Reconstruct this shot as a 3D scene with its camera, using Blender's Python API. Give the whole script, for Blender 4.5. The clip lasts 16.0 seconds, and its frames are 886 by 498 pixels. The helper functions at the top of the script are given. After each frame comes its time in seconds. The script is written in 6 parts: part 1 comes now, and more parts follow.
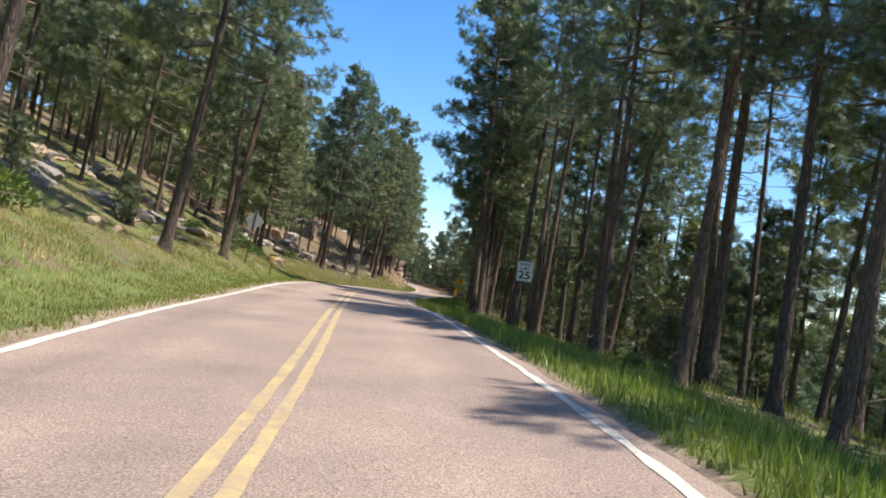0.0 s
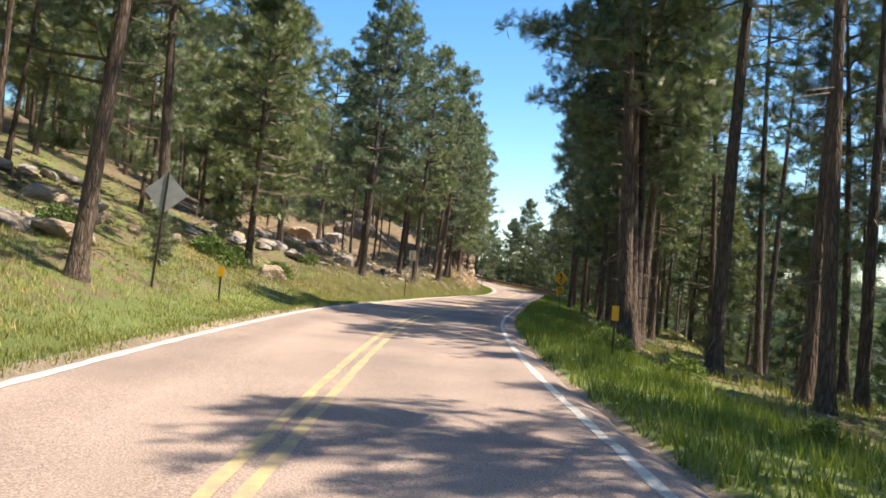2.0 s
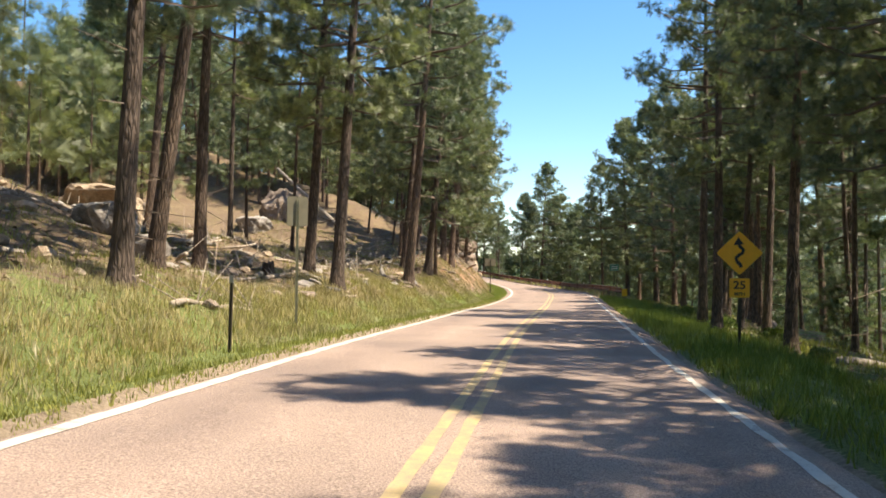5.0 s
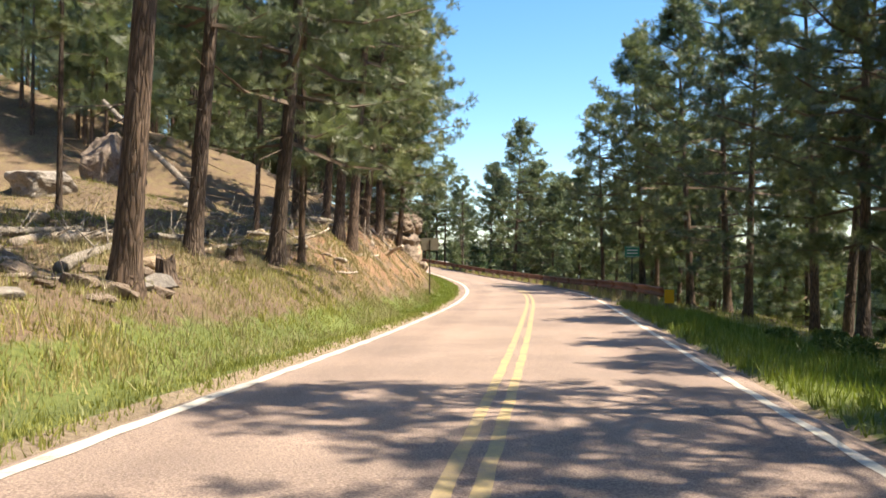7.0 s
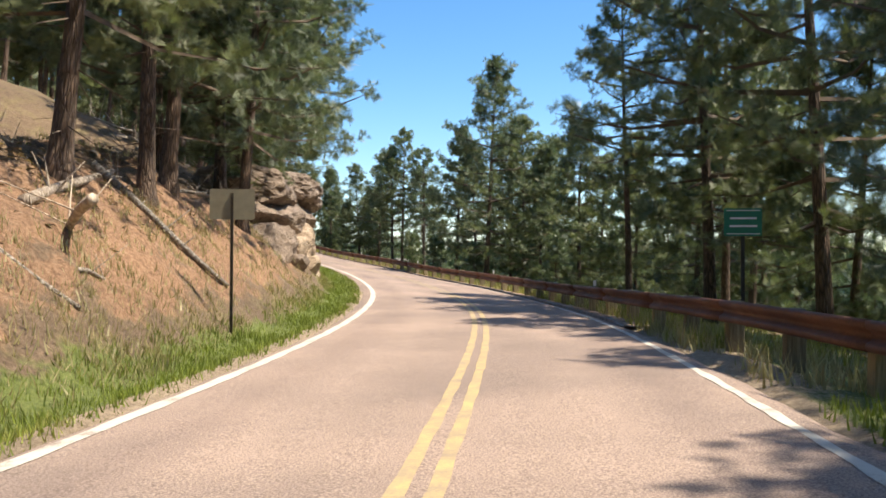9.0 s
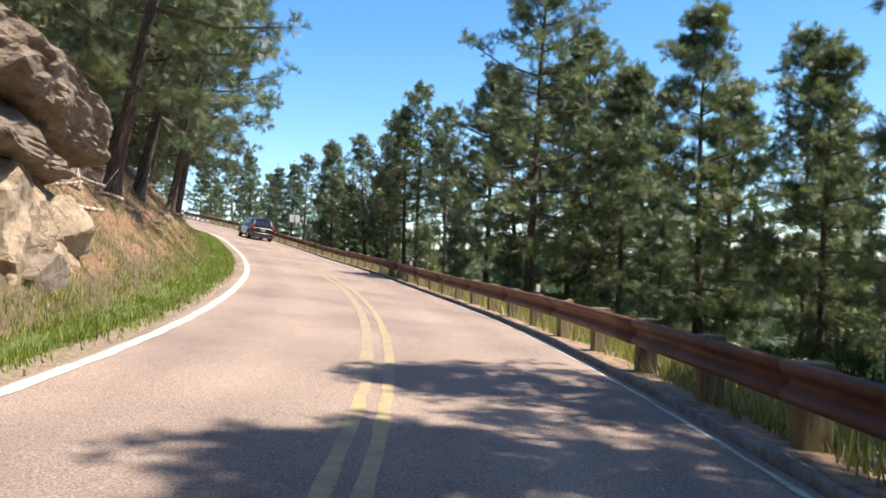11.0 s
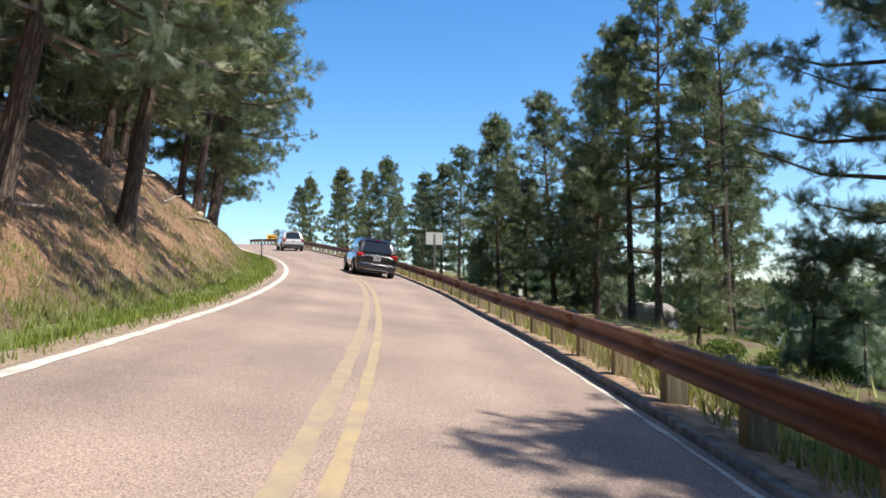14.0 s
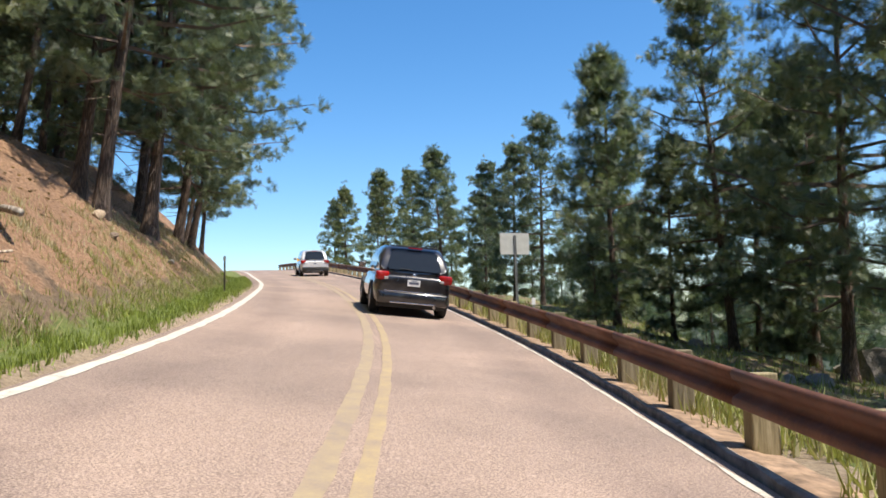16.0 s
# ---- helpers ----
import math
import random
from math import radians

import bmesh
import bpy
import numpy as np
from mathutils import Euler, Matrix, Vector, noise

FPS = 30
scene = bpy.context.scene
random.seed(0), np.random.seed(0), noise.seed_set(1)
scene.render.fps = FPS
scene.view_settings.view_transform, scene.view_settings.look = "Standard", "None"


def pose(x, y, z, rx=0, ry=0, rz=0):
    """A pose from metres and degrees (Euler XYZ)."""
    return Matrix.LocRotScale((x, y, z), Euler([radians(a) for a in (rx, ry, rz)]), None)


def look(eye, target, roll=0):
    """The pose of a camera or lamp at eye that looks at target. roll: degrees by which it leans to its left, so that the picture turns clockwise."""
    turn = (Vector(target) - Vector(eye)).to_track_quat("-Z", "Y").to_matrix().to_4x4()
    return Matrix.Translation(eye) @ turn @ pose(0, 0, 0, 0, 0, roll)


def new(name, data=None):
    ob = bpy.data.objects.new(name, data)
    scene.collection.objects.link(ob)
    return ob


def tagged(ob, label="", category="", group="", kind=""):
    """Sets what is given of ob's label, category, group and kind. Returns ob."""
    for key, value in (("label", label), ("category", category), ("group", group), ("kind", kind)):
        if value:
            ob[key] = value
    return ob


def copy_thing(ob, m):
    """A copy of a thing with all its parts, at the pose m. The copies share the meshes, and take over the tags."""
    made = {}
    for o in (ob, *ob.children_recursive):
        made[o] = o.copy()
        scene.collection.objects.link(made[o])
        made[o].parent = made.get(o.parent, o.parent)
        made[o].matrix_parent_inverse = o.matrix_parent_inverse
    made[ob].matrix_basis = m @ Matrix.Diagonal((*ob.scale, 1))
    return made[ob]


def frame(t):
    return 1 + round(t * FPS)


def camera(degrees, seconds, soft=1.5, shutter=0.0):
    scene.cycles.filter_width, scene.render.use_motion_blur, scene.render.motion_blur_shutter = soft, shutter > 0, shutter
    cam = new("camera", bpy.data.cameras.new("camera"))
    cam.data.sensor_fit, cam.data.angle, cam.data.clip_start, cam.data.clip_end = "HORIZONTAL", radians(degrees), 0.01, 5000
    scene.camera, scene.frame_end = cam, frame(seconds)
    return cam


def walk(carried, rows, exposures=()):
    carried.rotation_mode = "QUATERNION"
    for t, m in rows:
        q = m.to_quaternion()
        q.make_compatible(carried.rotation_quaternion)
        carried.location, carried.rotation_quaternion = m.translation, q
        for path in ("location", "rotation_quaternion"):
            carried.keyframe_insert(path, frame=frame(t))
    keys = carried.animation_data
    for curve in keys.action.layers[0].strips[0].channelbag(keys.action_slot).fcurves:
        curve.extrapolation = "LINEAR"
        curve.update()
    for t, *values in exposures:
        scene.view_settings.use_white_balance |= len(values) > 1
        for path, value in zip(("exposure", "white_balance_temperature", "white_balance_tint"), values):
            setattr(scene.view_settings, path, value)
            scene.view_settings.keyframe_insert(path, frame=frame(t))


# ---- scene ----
cam = camera(57.0, 16.0, soft=1.7)
PATH = [
    (0.0, (0.839, -1.631, 1.269), (0.824, 8.360, 1.696), 8.82),
    (0.5, (0.571, 4.095, 1.436), (0.209, 14.082, 1.790), 7.24),
    (1.0, (0.203, 9.872, 1.537), (-0.393, 19.849, 1.853), 5.76),
    (1.5, (-0.299, 15.689, 1.591), (-1.039, 25.658, 1.872), 4.65),
    (2.0, (-0.745, 21.587, 1.597), (-1.555, 31.550, 1.878), 4.06),
    (2.5, (-1.181, 27.561, 1.544), (-2.018, 37.522, 1.820), 3.37),
    (3.0, (-1.571, 33.579, 1.483), (-2.433, 43.538, 1.754), 3.32),
    (3.5, (-1.948, 39.604, 1.443), (-2.819, 49.562, 1.714), 2.94),
    (4.0, (-2.264, 45.653, 1.390), (-3.128, 55.612, 1.667), 2.21),
    (4.5, (-2.436, 51.728, 1.300), (-3.276, 61.689, 1.582), 1.35),
    (5.0, (-2.437, 57.813, 1.219), (-3.237, 67.777, 1.504), 0.57),
    (5.5, (-2.270, 63.891, 1.167), (-3.013, 73.860, 1.446), 0.08),
    (6.0, (-2.025, 69.954, 1.141), (-2.697, 79.928, 1.406), -0.12),
    (6.5, (-1.728, 75.946, 1.122), (-2.300, 85.928, 1.327), 0.17),
    (7.0, (-1.319, 81.810, 1.083), (-1.819, 91.796, 1.271), 0.28),
    (7.5, (-0.789, 87.595, 1.021), (-1.274, 97.582, 1.184), 0.20),
    (8.0, (-0.337, 93.275, 0.962), (-0.728, 103.266, 1.115), 0.36),
    (8.5, (0.102, 98.825, 0.932), (-0.239, 108.817, 1.108), 0.15),
    (9.0, (0.506, 104.353, 0.922), (0.170, 114.345, 1.113), 0.17),
    (9.5, (0.882, 109.863, 0.921), (0.507, 119.854, 1.116), 0.43),
    (10.0, (1.169, 115.319, 0.926), (0.694, 125.305, 1.122), 0.77),
    (10.5, (1.296, 120.674, 0.940), (0.644, 130.651, 1.142), 1.04),
    (11.0, (1.175, 125.879, 0.963), (0.252, 135.834, 1.182), 1.10),
    (11.5, (0.757, 130.909, 1.006), (-0.530, 140.823, 1.254), 0.93),
    (12.0, (0.127, 135.793, 1.086), (-1.568, 145.644, 1.394), 1.44),
    (12.5, (-0.787, 140.493, 1.208), (-2.924, 150.255, 1.582), 1.39),
    (13.0, (-1.957, 144.976, 1.350), (-4.461, 154.646, 1.824), 0.70),
    (13.5, (-3.196, 149.269, 1.496), (-5.992, 158.853, 2.073), 0.41),
    (14.0, (-4.542, 153.426, 1.666), (-7.600, 162.926, 2.296), -0.13),
    (14.5, (-5.972, 157.478, 1.868), (-9.330, 166.873, 2.546), -0.17),
    (15.0, (-7.417, 161.460, 2.085), (-11.017, 170.759, 2.849), -0.91),
    (15.5, (-8.970, 165.316, 2.305), (-12.621, 174.589, 3.122), -1.52),
    (16.0, (-10.556, 169.105, 2.524), (-14.226, 178.363, 3.433), -1.97),
]
walk(cam, [(t, look(eye, target, roll)) for t, eye, target, roll in PATH],
     ((0.0, 0.74, 6700, 10), (1.0, 0.77, 6900, 10), (2.0, 1.05, 7200, 10), (2.6, 1.08, 7300, 10), (3.0, 1.02, 7300, 10), (5.5, 1.13, 7700, 10), (6.5, 1.17, 7700, 10), (7.5, 1.17, 7500, 10), (8.0, 1.06, 7300, 10), (8.5, 0.86, 7300, 10), (11.0, 0.90, 6900, 10), (11.5, 0.94, 6900, 10), (12.0, 0.71, 6800, 10), (13.0, 0.65, 6650, 10), (14.2, 0.64, 6600, 10), (16.0, 0.62, 6850, 10)))
# ---------------------------------------------------------------- light
SUN_ELEV, SUN_AZIM = 62.0, 97.0          # degrees; azimuth clockwise from +y
world = bpy.data.worlds.new("sky")
scene.world = world
world.use_nodes = True
wn, wl = world.node_tree.nodes, world.node_tree.links
sky = wn.new("ShaderNodeTexSky")
sky.sky_type, sky.sun_disc = "NISHITA", False
sky.sun_elevation, sky.sun_rotation = radians(SUN_ELEV), radians(SUN_AZIM)
sky.altitude, sky.air_density, sky.dust_density, sky.ozone_density = 1200, 1.0, 1.7, 2.4
deep = wn.new("ShaderNodeHueSaturation")      # clear mountain air: a deeper blue
deep.inputs["Saturation"].default_value, deep.inputs["Value"].default_value = 1.32, 1.18
wl.new(sky.outputs[0], deep.inputs["Color"])
wl.new(deep.outputs[0], wn["Background"].inputs[0])
wn["Background"].inputs[1].default_value = 0.126
sun_data = bpy.data.lights.new("sun", "SUN")
sun_data.energy, sun_data.angle, sun_data.color = 5.0, radians(0.53), (1.0, 0.94, 0.85)
sun = new("sun", sun_data)
ce, se = math.cos(radians(SUN_ELEV)), math.sin(radians(SUN_ELEV))
sun.matrix_world = look(Vector((math.sin(radians(SUN_AZIM)) * ce, math.cos(radians(SUN_AZIM)) * ce, se)) * 300, (0, 0, 0))

# ---------------------------------------------------------------- materials
class Mat:
    """A node material with short helpers."""

    def __init__(self, name, rough=0.8, metal=0.0):
        self.m = bpy.data.materials.new(name)
        self.m.use_nodes = True
        self.n, self.l = self.m.node_tree.nodes, self.m.node_tree.links
        self.b = self.n["Principled BSDF"]
        self.b.inputs["Roughness"].default_value = rough
        self.b.inputs["Metallic"].default_value = metal
        self.coord = self.n.new("ShaderNodeTexCoord").outputs["Object"]

    def place(self):
        """World coordinates, for what must not repeat from copy to copy."""
        return self.n.new("ShaderNodeNewGeometry").outputs["Position"]

    def noise(self, scale, detail=4.0, rough=0.6, stretch=None, at=None):
        t = self.n.new("ShaderNodeTexNoise")
        t.inputs["Scale"].default_value, t.inputs["Detail"].default_value, t.inputs["Roughness"].default_value = scale, detail, rough
        src = at or self.coord
        if stretch:
            mp = self.n.new("ShaderNodeMapping")
            mp.inputs["Scale"].default_value = stretch
            self.l.new(src, mp.inputs[0])
            src = mp.outputs[0]
        self.l.new(src, t.inputs["Vector"])
        return t.outputs["Fac"]

    def warp(self, at, scale, amount):
        """The place at, pushed about by noise."""
        t, x = self.n.new("ShaderNodeTexNoise"), self.n.new("ShaderNodeVectorMath")
        t.inputs["Scale"].default_value, t.inputs["Detail"].default_value = scale, 3
        x.operation = "MULTIPLY_ADD"
        self.l.new(at, t.inputs["Vector"])
        self.l.new(t.outputs["Color"], x.inputs[0])
        x.inputs[1].default_value = (amount,) * 3
        self.l.new(at, x.inputs[2])
        return x.outputs[0]

    def ramp(self, fac, *stops):
        r = self.n.new("ShaderNodeValToRGB")
        e = r.color_ramp.elements
        while len(e) < len(stops):
            e.new(0.5)
        for k, (p, c) in zip(e, stops):
            k.position, k.color = p, (*c, 1) if len(c) == 3 else c
        self.l.new(fac, r.inputs[0])
        return r.outputs[0]

    def mix(self, fac, a, b, mode="MIX"):
        x = self.n.new("ShaderNodeMix")
        x.data_type, x.blend_type = "RGBA", mode
        for sock, v in ((x.inputs[0], fac), (x.inputs[6], a), (x.inputs[7], b)):
            if isinstance(v, (int, float)):
                sock.default_value = v
            elif isinstance(v, tuple):
                sock.default_value = (*v, 1)
            else:
                self.l.new(v, sock)
        return x.outputs[2]

    def math(self, op, a, b=0.0, clamp=False):
        x = self.n.new("ShaderNodeMath")
        x.operation, x.use_clamp = op, clamp
        for sock, v in zip(x.inputs, (a, b)):
            if isinstance(v, (int, float)):
                sock.default_value = v
            else:
                self.l.new(v, sock)
        return x.outputs[0]

    def attr(self, name):
        a = self.n.new("ShaderNodeAttribute")
        a.attribute_name = name
        s = self.n.new("ShaderNodeSeparateColor")
        self.l.new(a.outputs["Color"], s.inputs[0])
        return s.outputs

    def island(self):
        return self.n.new("ShaderNodeNewGeometry").outputs["Random Per Island"]

    def each(self):
        return self.n.new("ShaderNodeObjectInfo").outputs["Random"]

    def colour(self, c):
        if isinstance(c, tuple):
            self.b.inputs["Base Color"].default_value = (*c, 1)
        else:
            self.l.new(c, self.b.inputs["Base Color"])
        return self

    def rough(self, fac, lo, hi):
        r = self.n.new("ShaderNodeMapRange")
        r.inputs[3].default_value, r.inputs[4].default_value = lo, hi
        self.l.new(fac, r.inputs[0])
        self.l.new(r.outputs[0], self.b.inputs["Roughness"])
        return self

    def bump(self, fac, strength=0.4, dist=0.02):
        b = self.n.new("ShaderNodeBump")
        b.inputs["Strength"].default_value, b.inputs["Distance"].default_value = strength, dist
        self.l.new(fac, b.inputs["Height"])
        self.l.new(b.outputs[0], self.b.inputs["Normal"])
        return self


def plain(name, colour, rough=0.6, metal=0.0, vary=0.12, scale=6.0, bump=0.1):
    m = Mat(name, rough, metal)
    f = m.noise(scale, 5)
    lo, hi = tuple(c * (1 - vary) for c in colour), tuple(min(1, c * (1 + vary)) for c in colour)
    m.colour(m.ramp(f, (0.3, lo), (0.7, hi)))
    if bump:
        m.bump(m.noise(scale * 8, 3), bump, 0.01)
    return m.m


def make_asphalt():
    m = Mat("asphalt", 0.92)
    w = m.place()
    grit = m.noise(62, 3, 0.75, at=w)
    chips = m.ramp(grit, (0.34, (0.078, 0.058, 0.052)), (0.48, (0.200, 0.152, 0.126)), (0.64, (0.392, 0.311, 0.258)))
    coarse = m.noise(17, 4, 0.7, at=w)
    c = m.mix(m.ramp(coarse, (0.38, (0.0,) * 3), (0.66, (0.45,) * 3)), chips, (0.256, 0.191, 0.167))
    big = m.ramp(m.noise(0.35, 4, 0.55, at=w), (0.36, (0.92, 0.90, 0.89)), (0.62, (1.28, 1.23, 1.18)))
    c = m.mix(1.0, c, big, "MULTIPLY")
    # across: R lies across the road, worn wheel lines paler, the lane's middle darker with oil
    across = m.attr("lane")
    wear = m.ramp(across[0], (0.0, (1.0,) * 3), (0.10, (0.94,) * 3), (0.22, (1.13,) * 3), (0.33, (0.78, 0.77, 0.79)), (0.43, (1.09,) * 3), (0.5, (0.92,) * 3))
    patch = m.noise(1.7, 5, 0.7, stretch=(1, 0.35, 1), at=w)
    wear2 = m.mix(m.ramp(patch, (0.35, (0.1,) * 3), (0.65, (0.95,) * 3)), (1.0, 1.0, 1.0), wear)
    c = m.mix(1.0, c, wear2, "MULTIPLY")
    # small dark tar repairs
    tar = m.ramp(m.noise(0.9, 6, 0.75, stretch=(1.0, 0.6, 1), at=w), (0.715, (0.0,) * 3), (0.74, (0.45,) * 3))
    c = m.mix(tar, c, (0.075, 0.07, 0.07))
    m.colour(c)
    m.bump(grit, 0.55, 0.008)
    return m.m


def make_line(name, colour, worn, soft=0.065):
    m = Mat(name, 0.75)
    w = m.place()
    f = m.noise(3.2, 6, 0.75, at=w)
    g = m.noise(60, 3, 0.7, at=w)
    mask = m.math("ADD", m.math("MULTIPLY", f, 0.7), m.math("MULTIPLY", g, 0.3))
    k = m.ramp(mask, (worn - soft, (0.0,) * 3), (worn + soft, (1.0,) * 3))
    base = m.mix(m.noise(18, 4, 0.6, at=w), tuple(c * 0.82 for c in colour), colour)
    m.colour(m.mix(k, (0.235, 0.182, 0.153), base))
    m.bump(g, 0.3, 0.005)
    return m.m


def make_ground():
    m = Mat("forest_ground", 0.95)
    w = m.place()
    z = m.attr("zone")                       # R green grass, G bare red soil, B dirt shoulder
    fine, mid, big = m.noise(14, 6, 0.75, at=w), m.noise(1.6, 6, 0.7, at=w), m.noise(0.22, 4, 0.6, at=w)
    litter = m.ramp(fine, (0.30, (0.075, 0.050, 0.032)), (0.50, (0.165, 0.112, 0.070)), (0.72, (0.28, 0.20, 0.135)))
    dry = m.ramp(fine, (0.3, (0.12, 0.095, 0.045)), (0.55, (0.21, 0.165, 0.08)), (0.75, (0.31, 0.245, 0.13)))
    grass = m.ramp(fine, (0.3, (0.045, 0.075, 0.014)), (0.55, (0.150, 0.180, 0.045)), (0.75, (0.25, 0.26, 0.085)))
    soil = m.ramp(fine, (0.3, (0.09, 0.042, 0.022)), (0.52, (0.295, 0.172, 0.100)), (0.75, (0.46, 0.31, 0.20)))
    dirt = m.ramp(fine, (0.3, (0.16, 0.115, 0.075)), (0.55, (0.33, 0.255, 0.175)), (0.75, (0.46, 0.38, 0.28)))
    c = m.mix(m.ramp(mid, (0.47, (0.0,) * 3), (0.66, (1.0,) * 3)), litter, dry)
    spots = m.noise(3.4, 5, 0.8, at=w)
    c = m.mix(m.ramp(spots, (0.30, (0.75,) * 3), (0.46, (0.0,) * 3)), c, (0.055, 0.036, 0.022))
    k = m.math("ADD", z[0], m.math("MULTIPLY", m.math("SUBTRACT", mid, 0.5), 1.6))
    c = m.mix(m.ramp(k, (0.42, (0.0,) * 3), (0.62, (1.0,) * 3)), c, grass)
    k = m.math("ADD", z[1], m.math("MULTIPLY", m.math("SUBTRACT", mid, 0.5), 1.5))
    c = m.mix(m.ramp(k, (0.42, (0.0,) * 3), (0.60, (1.0,) * 3)), c, soil)
    k = m.math("ADD", z[2], m.math("MULTIPLY", m.math("SUBTRACT", fine, 0.5), 0.9))
    c = m.mix(m.ramp(k, (0.42, (0.0,) * 3), (0.58, (1.0,) * 3)), c, dirt)
    c = m.mix(1.0, c, m.ramp(big, (0.35, (0.82,) * 3), (0.65, (1.12,) * 3)), "MULTIPLY")
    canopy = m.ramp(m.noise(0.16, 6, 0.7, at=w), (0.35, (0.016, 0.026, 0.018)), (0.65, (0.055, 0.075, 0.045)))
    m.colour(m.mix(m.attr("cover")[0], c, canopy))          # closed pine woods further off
    m.bump(m.math("ADD", fine, m.math("MULTIPLY", mid, 0.8)), 0.9, 0.07)
    return m.m


def make_bark(name, dark, mid, light):
    m = Mat(name, 0.95)
    v = m.n.new("ShaderNodeTexVoronoi")
    v.feature = "DISTANCE_TO_EDGE"
    v.inputs["Scale"].default_value = 15
    mp = m.n.new("ShaderNodeMapping")
    mp.inputs["Scale"].default_value = (1, 1, 0.16)
    m.l.new(m.coord, mp.inputs[0])
    m.l.new(m.warp(mp.outputs[0], 9.0, 0.10), v.inputs["Vector"])
    plates = m.ramp(v.outputs["Distance"], (0.0, (0.30,) * 3), (0.26, (1.0,) * 3))
    f = m.noise(7, 5, 0.7, stretch=(1, 1, 0.25))
    c = m.ramp(f, (0.3, mid), (0.7, light))
    c = m.mix(plates, dark, c)
    tone = m.ramp(m.each(), (0.0, (0.72, 0.74, 0.78)), (1.0, (1.22, 1.12, 1.04)))
    m.colour(m.mix(1.0, c, tone, "MULTIPLY"))
    m.bump(plates, 0.9, 0.04)
    return m.m


def make_needles(name, dark, light, comb=0):
    """Foliage: reflects and lets some light through; comb cuts each fan into that many needles."""
    m = Mat(name, 0.50)
    f = m.math("ADD", m.math("MULTIPLY", m.noise(0.9, 3, 0.6), 0.6), m.math("MULTIPLY", m.island(), 0.4))
    c = m.ramp(f, (0.25, dark), (0.72, light))
    tone = m.ramp(m.each(), (0.0, (0.80, 0.86, 0.92)), (0.5, (1.0, 1.0, 0.95)), (1.0, (1.18, 1.10, 0.86)))
    c = m.mix(1.0, c, tone, "MULTIPLY")
    m.colour(c)
    m.b.inputs["Specular IOR Level"].default_value = 0.5
    t = m.n.new("ShaderNodeBsdfTranslucent")
    m.l.new(m.mix(1.0, c, (1.05, 1.15, 0.75), "MULTIPLY"), t.inputs[0])
    x = m.n.new("ShaderNodeMixShader")
    x.inputs[0].default_value = 0.30
    out = m.n["Material Output"]
    m.l.new(m.b.outputs[0], x.inputs[1])
    m.l.new(t.outputs[0], x.inputs[2])
    if comb:
        uv = m.n.new("ShaderNodeUVMap")
        uv.uv_map = "fan"
        xyz = m.n.new("ShaderNodeSeparateXYZ")
        m.l.new(uv.outputs[0], xyz.inputs[0])
        along = xyz.outputs[1]
        row = m.math("MULTIPLY", m.math("DIVIDE", xyz.outputs[0], m.math("MAXIMUM", along, 0.001)), comb)
        rand = m.n.new("ShaderNodeTexWhiteNoise")
        rand.noise_dimensions = "1D"
        m.l.new(m.math("ADD", m.math("FLOOR", row), m.math("MULTIPLY", m.island(), 317.0)), rand.inputs["W"])
        off = m.math("ABSOLUTE", m.math("SUBTRACT", m.math("FRACT", row), 0.5))
        inside = m.math("LESS_THAN", off, m.math("SUBTRACT", 0.33, m.math("MULTIPLY", along, 0.17)))
        ends = m.math("LESS_THAN", along, m.math("ADD", 0.66, m.math("MULTIPLY", rand.outputs["Value"], 0.36)))
        clear = m.n.new("ShaderNodeBsdfTransparent")
        cut = m.n.new("ShaderNodeMixShader")
        m.l.new(m.math("MULTIPLY", inside, ends), cut.inputs[0])
        m.l.new(clear.outputs[0], cut.inputs[1])
        m.l.new(x.outputs[0], cut.inputs[2])
        x = cut
    m.l.new(x.outputs[0], out.inputs[0])
    return m.m


def make_rock(name, dark, mid, light):
    m = Mat(name, 0.9)
    w = m.place()
    a, b = m.noise(0.9, 6, 0.7, at=w), m.noise(6, 8, 0.75, at=w)
    c = m.ramp(m.math("ADD", m.math("MULTIPLY", a, 0.55), m.math("MULTIPLY", b, 0.45)), (0.34, dark), (0.5, mid), (0.66, light))
    lichen = m.ramp(m.noise(2.6, 5, 0.75, at=w), (0.60, (0.0,) * 3), (0.68, (0.55,) * 3))
    c = m.mix(lichen, c, (0.13, 0.125, 0.105))
    v = m.n.new("ShaderNodeTexVoronoi")
    v.feature = "DISTANCE_TO_EDGE"
    v.inputs["Scale"].default_value = 1.3
    m.l.new(m.warp(w, 1.4, 1.5), v.inputs["Vector"])
    crack = m.ramp(v.outputs["Distance"], (0.0, (0.6,) * 3), (0.05, (1.0,) * 3))
    m.colour(m.mix(0.45, c, m.mix(1.0, c, crack, "MULTIPLY")))
    m.bump(m.math("ADD", b, m.math("MULTIPLY", crack, 0.5)), 1.0, 0.08)
    return m.m


def make_rust():
    m = Mat("weathered_steel", 0.7, 0.25)
    a, b = m.noise(1.2, 5, 0.7, stretch=(1, 1, 1), at=m.place()), m.noise(30, 5, 0.7, at=m.place())
    c = m.ramp(m.math("ADD", m.math("MULTIPLY", a, 0.6), m.math("MULTIPLY", b, 0.4)), (0.33, (0.055, 0.025, 0.017)), (0.52, (0.145, 0.060, 0.035)), (0.70, (0.24, 0.115, 0.068)))
    m.colour(c).rough(b, 0.5, 0.8)
    m.bump(b, 0.25, 0.004)
    return m.m


